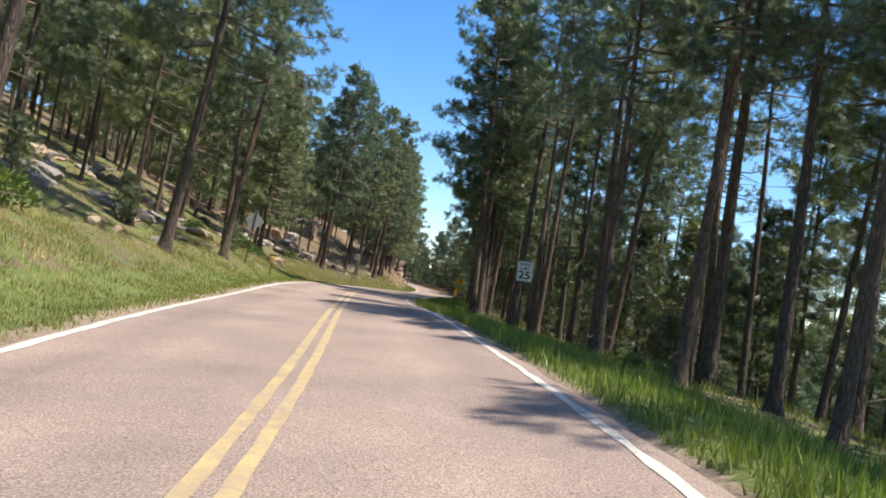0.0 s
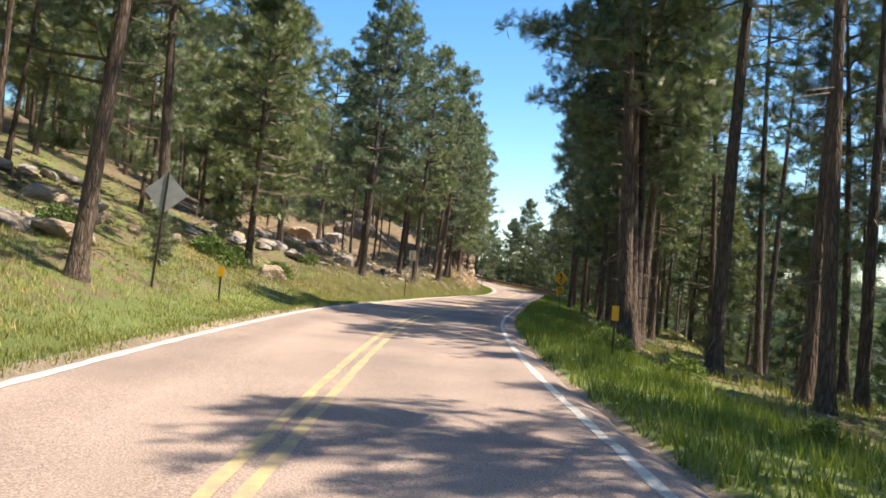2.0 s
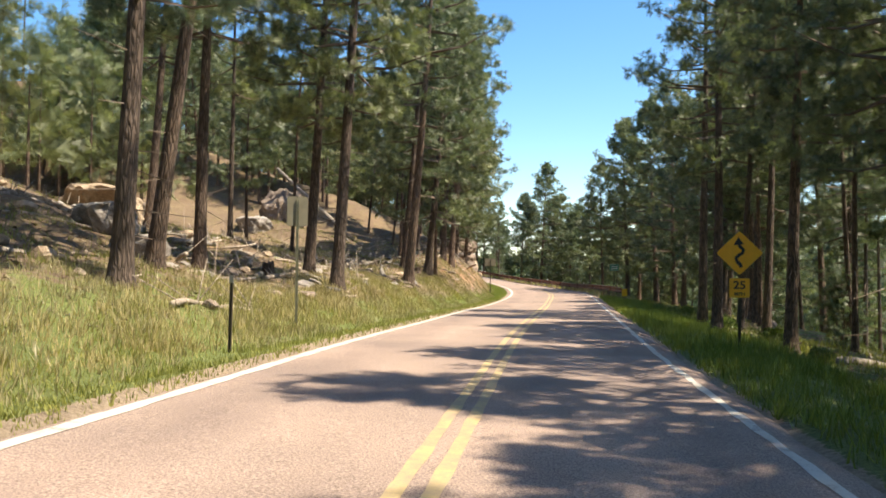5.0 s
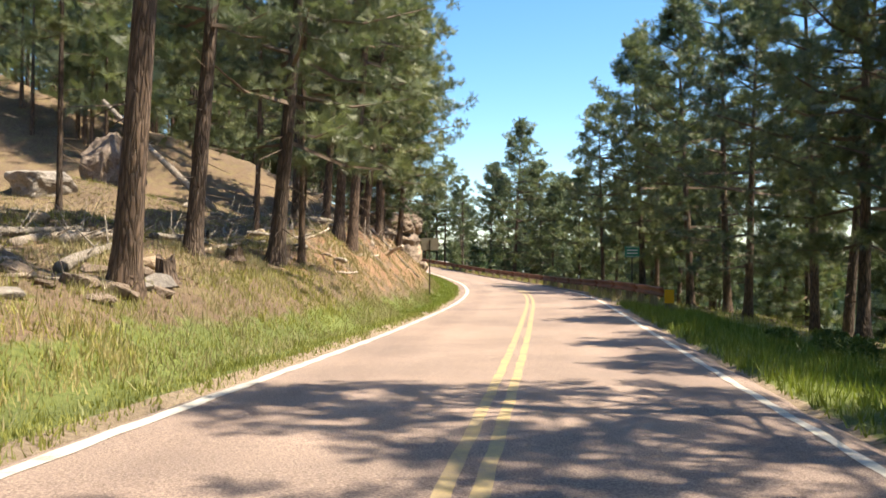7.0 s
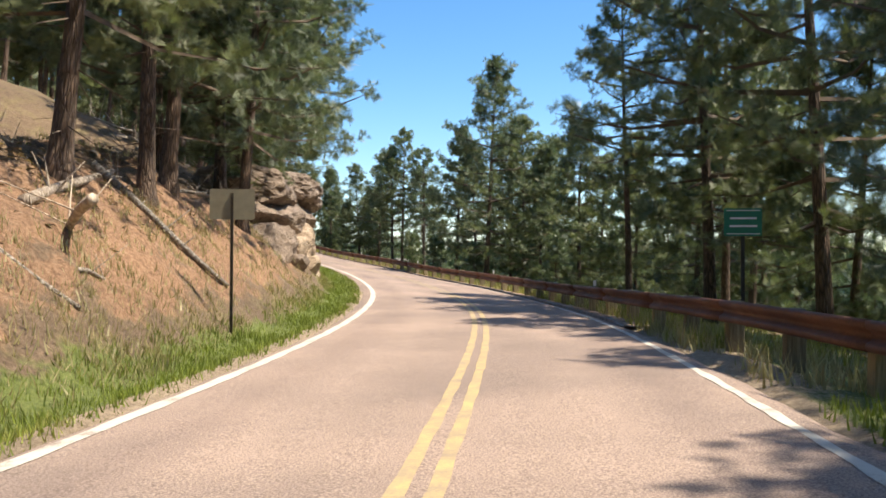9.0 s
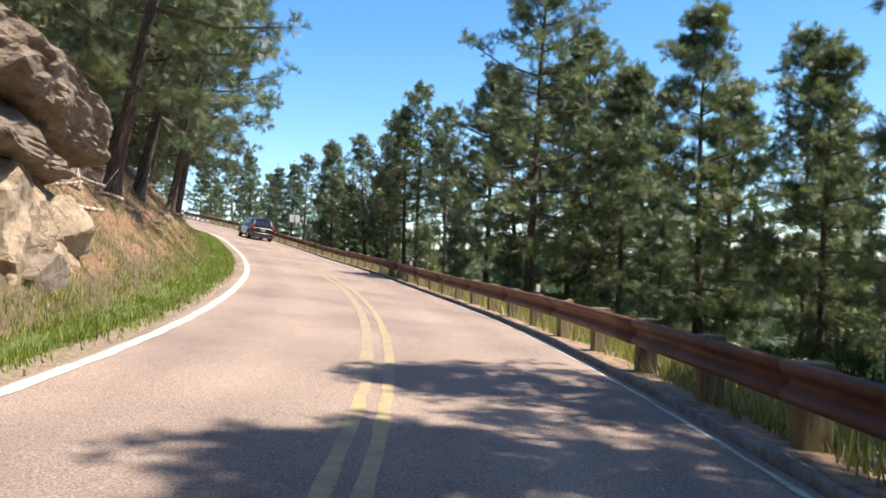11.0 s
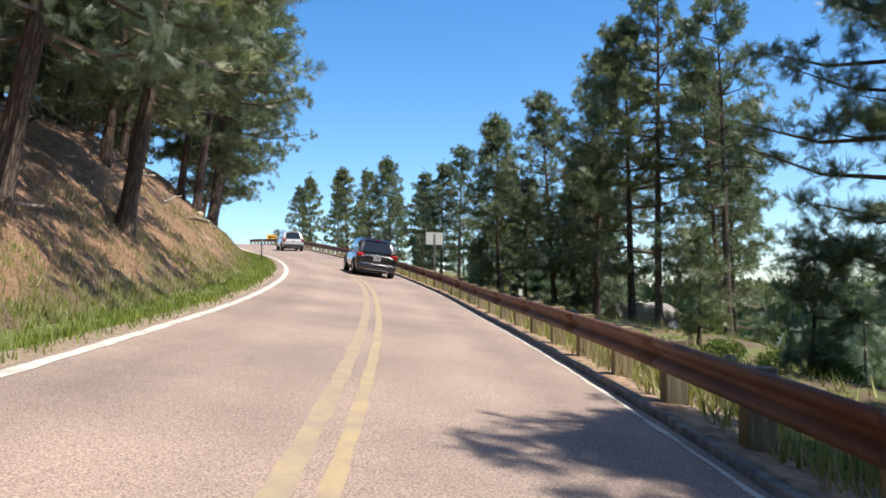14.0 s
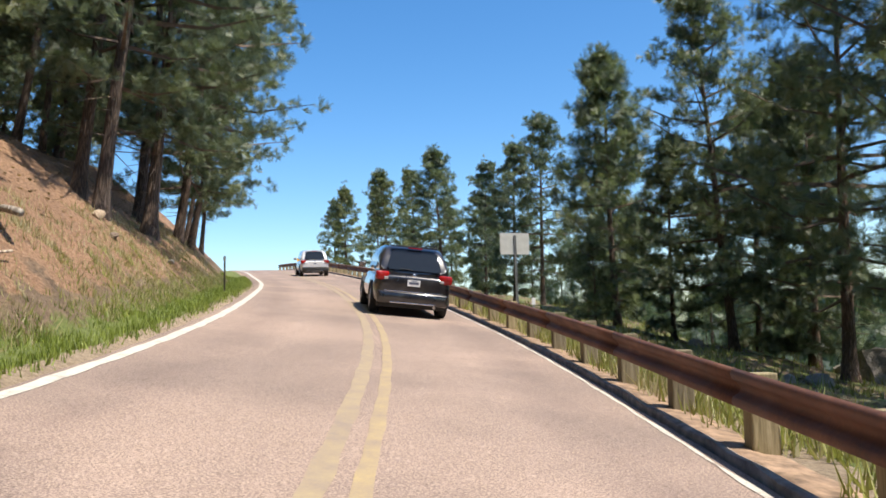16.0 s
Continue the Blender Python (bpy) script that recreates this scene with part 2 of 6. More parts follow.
def make_post_wood():
    m = Mat("weathered_post_wood", 0.9)
    f = m.noise(5, 6, 0.7, stretch=(6, 6, 0.5))
    c = m.ramp(f, (0.3, (0.13, 0.11, 0.065)), (0.52, (0.26, 0.215, 0.13)), (0.72, (0.38, 0.33, 0.22)))
    tone = m.ramp(m.each(), (0.0, (0.7, 0.7, 0.72)), (1.0, (1.15, 1.12, 1.02)))
    m.colour(m.mix(1.0, c, tone, "MULTIPLY"))
    m.bump(f, 0.5, 0.01)
    return m.m


def make_paint(name, colour, coat=1.0):
    m = Mat(name, 0.32, 0.0)
    d = m.noise(3, 5, 0.7)
    m.colour(m.mix(m.ramp(d, (0.45, (0.0,) * 3), (0.75, (0.18,) * 3)), colour, (0.20, 0.165, 0.13)))
    m.rough(d, 0.18, 0.42)
    m.b.inputs["Coat Weight"].default_value, m.b.inputs["Coat Roughness"].default_value = coat, 0.06
    return m.m


ASPHALT = make_asphalt()
WHITE_LINE, YELLOW_LINE = make_line("white_line_paint", (0.57, 0.54, 0.47), 0.42), make_line("yellow_line_paint", (0.52, 0.39, 0.175), 0.465, 0.15)
YELLOW_PALE = make_line("pale_yellow_line_paint", (0.45, 0.34, 0.165), 0.49, 0.18)
YELLOW_WORN = make_line("worn_yellow_line_paint", (0.43, 0.335, 0.18), 0.53, 0.20)
GROUND = make_ground()
BARK = make_bark("pine_bark", (0.028, 0.021, 0.017), (0.104, 0.074, 0.056), (0.215, 0.158, 0.120))
TWIG = plain("dry_twig", (0.13, 0.095, 0.07), 0.9, vary=0.3)
NEEDLES = make_needles("pine_needles", (0.052, 0.076, 0.045), (0.235, 0.275, 0.160), 16)
FAR_NEEDLES = make_needles("far_pine_needles", (0.028, 0.046, 0.019), (0.110, 0.145, 0.050))
LEAF = make_needles("shrub_leaves", (0.07, 0.11, 0.028), (0.20, 0.26, 0.075))
BLADE = make_needles("green_grass_blades", (0.13, 0.15, 0.030), (0.36, 0.365, 0.12))
LUSH = make_needles("lush_green_grass_blades", (0.075, 0.115, 0.018), (0.25, 0.315, 0.075))
STRAW = make_needles("dry_grass_blades", (0.25, 0.205, 0.09), (0.55, 0.46, 0.25))
PALE_ROCK = make_rock("pale_sandy_rock", (0.20, 0.135, 0.085), (0.41, 0.31, 0.215), (0.60, 0.485, 0.36))
GREY_ROCK = make_rock("grey_granite_rock", (0.11, 0.10, 0.09), (0.28, 0.25, 0.22), (0.46, 0.42, 0.37))
DARK_ROCK = make_rock("brown_ledge_rock", (0.10, 0.075, 0.055), (0.24, 0.18, 0.135), (0.38, 0.31, 0.25))
RUST, POST_WOOD = make_rust(), make_post_wood()
LOGWOOD = make_bark("bleached_log_wood", (0.16, 0.13, 0.10), (0.36, 0.31, 0.25), (0.55, 0.49, 0.41))
STEEL = plain("galvanised_steel", (0.30, 0.30, 0.29), 0.5, 0.6, 0.2)
SIGN_BACK = plain("dull_sign_back", (0.30, 0.30, 0.28), 0.55, 0.35, 0.12)
SIGN_BACK_OLIVE = plain("weathered_olive_sign_back", (0.22, 0.20, 0.14), 0.6, 0.2, 0.12)
POST_PALE = plain("pale_olive_post_paint", (0.30, 0.29, 0.20), 0.6, 0.2, 0.2)
SIGN_WHITE = plain("white_sign_sheet", (0.72, 0.72, 0.70), 0.45, 0, 0.06)
SIGN_YELLOW = plain("yellow_sign_sheet", (0.86, 0.42, 0.012), 0.45, 0, 0.06)
SIGN_GREEN = plain("green_sign_sheet", (0.02, 0.17, 0.10), 0.45, 0, 0.08)
SIGN_BLACK = plain("black_sign_ink", (0.012, 0.012, 0.012), 0.5, 0, 0.05)
SIGN_POST = plain("dark_sign_post", (0.085, 0.07, 0.05), 0.7, 0.3, 0.2)
BLACK_PAINT, WHITE_PAINT = make_paint("black_car_paint", (0.010, 0.010, 0.013)), make_paint("white_car_paint", (0.62, 0.62, 0.62))
CAR_GLASS = plain("tinted_car_glass", (0.012, 0.016, 0.020), 0.05, 0, 0.05, bump=0)
RUBBER = plain("tyre_rubber", (0.018, 0.017, 0.016), 0.85, 0, 0.25)
ALLOY = plain("alloy_wheel_metal", (0.42, 0.42, 0.43), 0.35, 0.8, 0.1)
CHROME = plain("bright_trim_metal", (0.62, 0.62, 0.63), 0.18, 1.0, 0.05, bump=0)
BLACK_PLASTIC = plain("black_plastic_trim", (0.022, 0.022, 0.022), 0.6, 0, 0.2)
RED_LENS = plain("red_lamp_lens", (0.30, 0.012, 0.012), 0.12, 0, 0.1, bump=0)
CLEAR_LENS = plain("clear_lamp_lens", (0.55, 0.50, 0.48), 0.1, 0.2, 0.1, bump=0)
PLATE_INK = plain("plate_ink", (0.10, 0.11, 0.16), 0.6, 0, 0.05)


TAR = plain("dusty_kerb_asphalt", (0.20, 0.175, 0.155), 0.92, 0, 0.45)
DIRT = plain("pale_shoulder_dirt", (0.26, 0.175, 0.115), 0.95, 0, 0.55)
LITTER = make_needles("bark_litter", (0.09, 0.058, 0.036), (0.33, 0.235, 0.15))
# ---------------------------------------------------------------- the road's line
STEP = 10.0
HEADING = [-2.44, 0.21, 2.87, 5.4, 5.05, 4.87, 2.58, -0.52, -2.69, -2.94, -4.39, -4.48, -4.03, -3.68, -0.84, 5.53, 12.42, 17.13, 20.18, 22.26, 24.65, 30.44, 33.02, 35.3, 36.52, 37.08, 38.71, 41.01, 43.63, 46.39, 49.16]
SLOPE = [3.69, 2.81, 1.88, 0.78, 0.06, -0.35, -0.26, -0.93, -0.58, -0.24, -0.46, -0.65, -0.21, 0.03, 0.31, 0.71, 1.72, 2.07, 2.97, 3.08, 4.44, 5.34, 5.15, 5.02, 5.14, 5.31, 4.96, 4.14, 3.09, 1.95, 0.81]
BANK = [5.66, 5.85, 5.52, 3.54, 2.86, -0.08, -1.18, -1.82, -1.87, -1.29, 0.2, 0.09, 1.13, 1.71, 0.57, -2.13, -3.58, -5.19, -5.12, -5.57, -6.85, -6.9, -4.65, -2.21, -0.4, 0.2, 0.08, -0.07, -0.1, -0.09, -0.08]
KNOT = -20.0 + STEP * np.arange(31)
W_LEFT, W_RIGHT = 2.84, 2.60             # from the yellow lines to the white edge lines


def glide(ky, x):
    m = np.gradient(ky, KNOT)
    i = np.clip(np.searchsorted(KNOT, x, side="right") - 1, 0, len(KNOT) - 2)
    u = (x - KNOT[i]) / STEP
    return (2 * u**3 - 3 * u**2 + 1) * ky[i] + (u**3 - 2 * u**2 + u) * STEP * m[i] + (3 * u**2 - 2 * u**3) * ky[i + 1] + (u**3 - u**2) * STEP * m[i + 1]


S_ALL = np.arange(-1600.0, 3200.01, 0.5)
_in = np.clip(S_ALL, -20, 280)
TURN = np.radians(glide(np.array(HEADING), _in))
RISE = np.tan(np.radians(glide(np.array(SLOPE), _in))) * np.where(S_ALL < -20, np.exp((S_ALL + 20) / 30), 1) * np.where(S_ALL > 280, np.exp((280 - S_ALL) / 30), 1)
TILT = np.tan(np.radians(glide(np.array(BANK), _in)))


def run(a):
    c = np.concatenate([[0], np.cumsum((a[1:] + a[:-1]) / 2 * 0.5)])
    return c - c[np.argmin(np.abs(S_ALL))]


CX, CY, CZ = run(-np.sin(TURN)), run(np.cos(TURN)), run(RISE)
TURN_MEAN = radians(10)


def ease(a, b, x):
    u = np.clip((np.asarray(x, float) - a) / (b - a), 0, 1)
    return u * u * (3 - 2 * u)


def across(s, d):
    """Plan place of the point at s metres along the road and d metres to its right."""
    s, d = np.asarray(s, float), np.asarray(d, float)
    h = np.interp(s, S_ALL, TURN)
    near = np.clip(d, -45, 45)
    far = d - near
    return (np.interp(s, S_ALL, CX) + np.cos(h) * near + np.cos(TURN_MEAN) * far,
            np.interp(s, S_ALL, CY) + np.sin(h) * near + np.sin(TURN_MEAN) * far)


def wave(s, d, k, seed):
    return np.sin(s * k + seed) * np.cos(d * k * 1.27 + seed * 2.1) + 0.6 * np.sin(s * k * 2.3 + d * k * 1.9 + seed * 3.7)


def ground_rel(s, d):
    """Height of the ground over the road's middle line."""
    s, d = np.asarray(s, float), np.asarray(d, float)
    bank = np.interp(s, S_ALL, TILT) * np.clip(d, -3.6, 3.6)
    u, v = np.maximum(0, -d - 3.15), np.maximum(0, d - 2.95)
    cut = ease(96, 122, s)
    gentle = -0.10 * ease(0, 1.2, u) + 0.10 * ease(0.8, 2.2, u) + 0.27 * np.maximum(0, u - 1.3) + 0.10 * np.maximum(0, u - 7) - 0.22 * np.maximum(0, u - 60)
    steep = -0.10 * ease(0, 0.8, u) + 0.10 * ease(0.7, 1.4, u) + 0.90 * np.maximum(0, u - 1.25) - 0.45 * np.maximum(0, u - 6.0) - 0.10 * np.maximum(0, u - 13.0) - 0.30 * np.maximum(0, u - 45.0)
    left = gentle * (1 - cut) + steep * cut
    ledge = ease(76, 86, s) * (1 - ease(114, 124, s))
    left = left + ledge * (0.55 * ease(1.2, 3.2, u) - 0.13 * np.clip(u - 4.5, 0, 10))
    left = left - ease(100, 112, s) * (1 - ease(128, 140, s)) * np.clip(0.42 * (u - 4.3), 0, 2.9)
    left = left - ease(84, 98, s) * (1 - ease(130, 145, s)) * 0.20 * np.clip(u - 13, 0, 32)
    left = np.minimum(left, 24 + 0 * u) - 30 * ease(150, 500, u)
    right = -0.06 * ease(0, 0.5, v) - 0.155 * np.maximum(0, v - 0.7) - 0.16 * np.maximum(0, v - 9) - 0.15 * np.clip(v - 14, 0, 60) - 0.12 * ease(140, 160, s) * np.clip(v - 8, 0, 60) + 0.12 * np.maximum(0, v - 40) + 0.05 * ease(120, 123, s) * ease(0, 0.1, v) * (1 - ease(0.5, 1.6, v))
    right = np.maximum(right, -62) + 58 * np.maximum(ease(500, 1100, v), ease(420, 1000, s)) * (0.85 + 0.15 * np.sin(s * 0.012 + 1.0))
    lump = np.where(d < 0, ease(1.6, 6, u), ease(2, 8, v))
    bumps = lump * (0.10 * wave(s, d, 0.9, 1.3) + 0.22 * wave(s, d, 0.23, 4.1)) + 0.015 * wave(s, d, 3.1, 0.4) * ease(0.1, 0.6, np.maximum(u, v))
    rough = np.where(d < 0, ease(94, 116, s) * ease(1.3, 2.2, u) * (1 - ease(5.5, 8, u)), 0)
    bumps = bumps + rough * (0.13 * wave(s, d, 1.9, 5.2) + 0.10 * np.abs(wave(s, d, 3.3, 1.7)))
    under = -0.10 * (1 - ease(0.0, 0.22, np.maximum(u, v)))
    far = 4.0 * ease(60, 200, np.abs(d)) * wave(s, d, 0.021, 2.2)
    return bank + np.where(d < 0, left, right) + bumps + under + far


def ground_at(s, d):
    x, y = across(s, d)
    return x, y, np.interp(s, S_ALL, CZ) + ground_rel(s, d)


def spot(s, d, lift=0.0):
    x, y, z = ground_at(s, d)
    return Vector((float(x), float(y), float(z) + lift))


def facing(s):
    """Heading of the road at s, in degrees."""
    return math.degrees(float(np.interp(s, S_ALL, TURN)))


# ---------------------------------------------------------------- mesh helpers
def mesh_of(name, verts, faces, material, smooth=False):
    me = bpy.data.meshes.new(name)
    me.from_pydata([tuple(map(float, v)) for v in verts], [], [tuple(map(int, f)) for f in faces])
    me.materials.append(material)
    if smooth:
        me.shade_smooth()
    return me


def tri_mesh(name, tris, material, fan=False):
    """A mesh from an array of loose triangles, n x 3 x 3; fan gives each the coordinates of a needle fan."""
    n = len(tris)
    me = bpy.data.meshes.new(name)
    me.vertices.add(3 * n)
    me.vertices.foreach_set("co", np.ascontiguousarray(tris, dtype=np.float32).ravel())
    me.loops.add(3 * n)
    me.loops.foreach_set("vertex_index", np.arange(3 * n, dtype=np.int32))
    me.polygons.add(n)
    me.polygons.foreach_set("loop_start", np.arange(0, 3 * n, 3, dtype=np.int32))
    me.materials.append(material)
    if fan:
        me.uv_layers.new(name="fan").data.foreach_set("uv", np.tile(np.array([0, 0, 0, 1, 1, 1], np.float32), n))
    me.update(calc_edges=True)
    return me


def grid_mesh(name, px, py, pz, material, smooth=True):
    n, m = px.shape
    me = bpy.data.meshes.new(name)
    co = np.stack([px, py, pz], -1).reshape(-1, 3)
    me.vertices.add(n * m)
    me.vertices.foreach_set("co", co.astype(np.float32).ravel())
    i, j = np.meshgrid(np.arange(n - 1), np.arange(m - 1), indexing="ij")
    a = (i * m + j).ravel()
    q = np.stack([a, a + 1, a + m + 1, a + m], -1).astype(np.int32)
    me.loops.add(q.size)
    me.loops.foreach_set("vertex_index", q.ravel())
    me.polygons.add(len(q))
    me.polygons.foreach_set("loop_start", np.arange(0, q.size, 4, dtype=np.int32))
    me.materials.append(material)
    me.update(calc_edges=True)
    if smooth:
        me.shade_smooth()
    return me


def paint(me, name, rgb):
    a = me.color_attributes.new(name, "FLOAT_COLOR", "POINT")
    a.data.foreach_set("color", np.concatenate([rgb, np.ones((len(rgb), 1))], 1).astype(np.float32).ravel())


def part(name, bm, material, parent=None, label="", smooth=False):
    """Links a bmesh or mesh as one object under a thing or a part."""
    if isinstance(bm, bmesh.types.BMesh):
        me = bpy.data.meshes.new(name)
        bm.to_mesh(me)
        bm.free()
        me.materials.append(material)
        if smooth:
            me.shade_smooth()
    else:
        me = bm
    ob = new(name, me)
    ob.parent = parent
    return tagged(ob, label)


def thing(name, m, label, category, group="", kind=""):
    ob = new(name)
    ob.empty_display_size = 0.2
    ob.matrix_world = m
    return tagged(ob, label, category, group, kind)


def box(bm, cx, cy, cz, sx, sy, sz, bevel=0.0, turn=None):
    r = bmesh.ops.create_cube(bm, size=1, matrix=Matrix.Translation((cx, cy, cz)) @ (turn or Matrix()) @ Matrix.Diagonal((sx, sy, sz, 1)))
    if bevel:
        es = list({e for v in r["verts"] for e in v.link_edges})
        bmesh.ops.bevel(bm, geom=es, offset=bevel, segments=2, affect="EDGES", profile=0.5)
    return bm


def boxed(*a, **k):
    return box(bmesh.new(), *a, **k)


def rod(bm, a, b, r0, r1, sides=8, caps=True):
    a, b = Vector(a), Vector(b)
    m = Matrix.Translation((a + b) / 2) @ (b - a).to_track_quat("Z", "Y").to_matrix().to_4x4()
    bmesh.ops.create_cone(bm, cap_ends=caps, segments=sides, radius1=r0, radius2=r1, depth=(b - a).length, matrix=m)
    return bm


def tube_verts(path, radii, sides):
    """Ring vertices and faces of a tapered tube along a path."""
    vs, fs = [], []
    path = [Vector(p) for p in path]
    for k, (p, r) in enumerate(zip(path, radii)):
        t = (path[min(k + 1, len(path) - 1)] - path[max(k - 1, 0)]).normalized()
        x = t.cross(Vector((0.31, 0.95, 0.05))).normalized()
        y = t.cross(x)
        for j in range(sides):
            a = 2 * math.pi * j / sides
            vs.append(p + x * (r * math.cos(a)) + y * (r * math.sin(a)))
    for k in range(len(path) - 1):
        for j in range(sides):
            j2 = (j + 1) % sides
            fs.append((k * sides + j, k * sides + j2, (k + 1) * sides + j2, (k + 1) * sides + j))
    fs.append(tuple((len(path) - 1) * sides + j for j in range(sides)))
    return vs, fs


# ---------------------------------------------------------------- ground, road, lines
s_rows = np.concatenate([-np.geomspace(1600, 40, 16)[:-1], np.arange(-40, 270, 0.75), np.geomspace(270, 3200, 34)])
d_side = np.concatenate([np.arange(0, 2.8, 0.7), np.arange(2.8, 6.0, 0.2), np.arange(6.0, 14, 0.5), np.arange(14, 30, 1.2), np.arange(30, 60, 3), np.geomspace(60, 2400, 26)])
d_cols = np.concatenate([-d_side[:0:-1], d_side])
gs, gd = np.meshgrid(s_rows, d_cols, indexing="ij")
gx, gy, gz = ground_at(gs, gd)
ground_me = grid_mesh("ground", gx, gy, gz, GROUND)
u, v = np.maximum(0, -gd - 3.1), np.maximum(0, gd - 2.9)
cut = ease(103, 122, gs)
green = np.where(gd < 0,
                 (1 - ease(1.3 - 0.3 * cut, 2.6 - 0.8 * cut, u)) * (1 - 0.15 * cut) + (1 - cut) * (1 - ease(60, 90, gs)) * 0.54 * (1 - ease(35, 80, u)),
                 (1 - ease(2.4, 5.0, v)) * (1 - 0.75 * ease(108, 116, gs)) + 0.52 + 0.20 * ease(9, 20, v))
green = np.where(np.abs(gd) > 60, 0.75, green)
soil = np.where(gd < 0, cut * ease(1.2, 2.4, u) * (1 - 0.6 * ease(6, 14, u)) * (0.66 + 0.30 * ease(2.2, 3.4, u)) * (1 - 0.2 * np.sin(gs * 0.15)) * (0.75 + 0.25 * ease(140, 160, gs)), 0.30 * (1 - ease(2, 6, v)) * ease(108, 116, gs))
soil = soil * np.where(gd < 0, 0.55 + 0.45 * ease(-0.4, 0.5, wave(gs, gd, 0.55, 2.7) + 0.5 * wave(gs, gd, 1.7, 0.9)) * (1 - 0.5 * ease(3.0, 5.0, u)), 1)
green = green + np.where(gd < 0, 0.34 * ease(56, 66, gs) * (1 - ease(92, 102, gs)) * ease(1.2, 2.0, u) * (1 - ease(3.6, 6.0, u)), 0)
green = green + np.where(gd < 0, 0.42 * ease(134, 146, gs) * (1 - ease(195, 215, gs)) * ease(1.3, 2.0, u) * (1 - ease(2.4, 3.4, u)), 0)
soil = soil + np.where(gd < 0, (1 - cut) * ease(72, 80, gs) * 0.34 * ease(1.5, 4, u), 0)
soil = soil + np.where(gd < 0, 0.30 * ease(98, 110, gs) * (1 - ease(200, 215, gs)) * ease(1.4, 2.0, u) * (1 - ease(3.5, 5.0, u)), 0)
shoulder = np.where(gd < 0, 1 - ease(0.15, 0.60, u), (1 - ease(0.06, 0.34, v)) + 0.75 * (1 - ease(0.7, 1.4, v)) * ease(108, 116, gs))
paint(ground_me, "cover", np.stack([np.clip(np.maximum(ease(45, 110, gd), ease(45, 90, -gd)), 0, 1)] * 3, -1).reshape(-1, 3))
paint(ground_me, "zone", np.stack([np.clip(green, 0, 1), np.clip(soil, 0, 1), np.clip(shoulder, 0, 1)], -1).reshape(-1, 3))
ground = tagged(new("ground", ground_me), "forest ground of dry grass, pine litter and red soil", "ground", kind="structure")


def strip(name, s0, s1, d0, d1, lift, material, label, category, step=0.5, cols=2, edge=0.0, seed=0.0, thick=0.0):
    """A band along the road, with an uneven border of edge metres."""
    ss = np.arange(s0, s1 + 0.01, step)
    dd = np.linspace(d0, d1, cols)
    a, b = np.meshgrid(ss, dd, indexing="ij")
    b = b.copy()
    if edge:
        b[:, 0] += edge * (np.sin(ss * 2.9 + seed) * 0.5 + np.sin(ss * 7.3 + seed * 2) * 0.5)
        b[:, -1] += edge * (np.sin(ss * 3.3 + seed + 2) * 0.5 + np.sin(ss * 6.1 + seed * 3) * 0.5)
    x, y = across(a, b)
    z = np.interp(a, S_ALL, CZ) + np.interp(a, S_ALL, TILT) * b + lift
    if thick:
        z[:, 0] -= thick
        z[:, -1] -= thick
    me = grid_mesh(name, x, y, z, material)
    return tagged(new(name, me), label, category, kind="structure"), me, b


road, road_me, road_d = strip("road", -120, 420, -3.22, 3.0, 0.0, ASPHALT, "sun-bleached pinkish grey chip-seal asphalt road", "road", 0.8, cols=27, edge=0.05, thick=0.09)
lane = np.where(road_d < 0, -road_d / 6.4, road_d / 6.0).reshape(-1)
paint(road_me, "lane", np.stack([lane, lane * 0, lane * 0], -1))
strip("edge_line_left", -120, 420, -W_LEFT - 0.08, -W_LEFT + 0.08, 0.006, WHITE_LINE, "worn white edge line painted on the asphalt", "road marking", 0.25, edge=0.018, seed=1)
strip("edge_line_right", -120, 128, W_RIGHT - 0.05, W_RIGHT + 0.05, 0.006, WHITE_LINE, "worn white edge line painted on the asphalt", "road marking", 0.25, edge=0.018, seed=2)
strip("edge_line_right_bend", 128, 420, W_RIGHT + 0.02, W_RIGHT + 0.068, 0.006, WHITE_LINE, "thin worn white edge line along the kerb", "road marking", 0.25, edge=0.018, seed=2)
strip("centre_line_left", -120, 134, -0.165, -0.055, 0.006, YELLOW_LINE, "faded yellow centre line painted on the asphalt", "road marking", 0.25, edge=0.01, seed=3)
strip("centre_line_right", -120, 134, 0.055, 0.165, 0.006, YELLOW_LINE, "faded yellow centre line painted on the asphalt", "road marking", 0.25, edge=0.01, seed=4)
strip("centre_line_left_bend", 134, 420, -0.235, -0.075, 0.006, YELLOW_WORN, "nearly worn-off yellow centre line in the bend", "road marking", 0.25, edge=0.015, seed=3)
strip("centre_line_right_bend", 134, 420, 0.055, 0.175, 0.006, YELLOW_PALE, "faded yellow centre line painted on the asphalt", "road marking", 0.25, edge=0.01, seed=4)


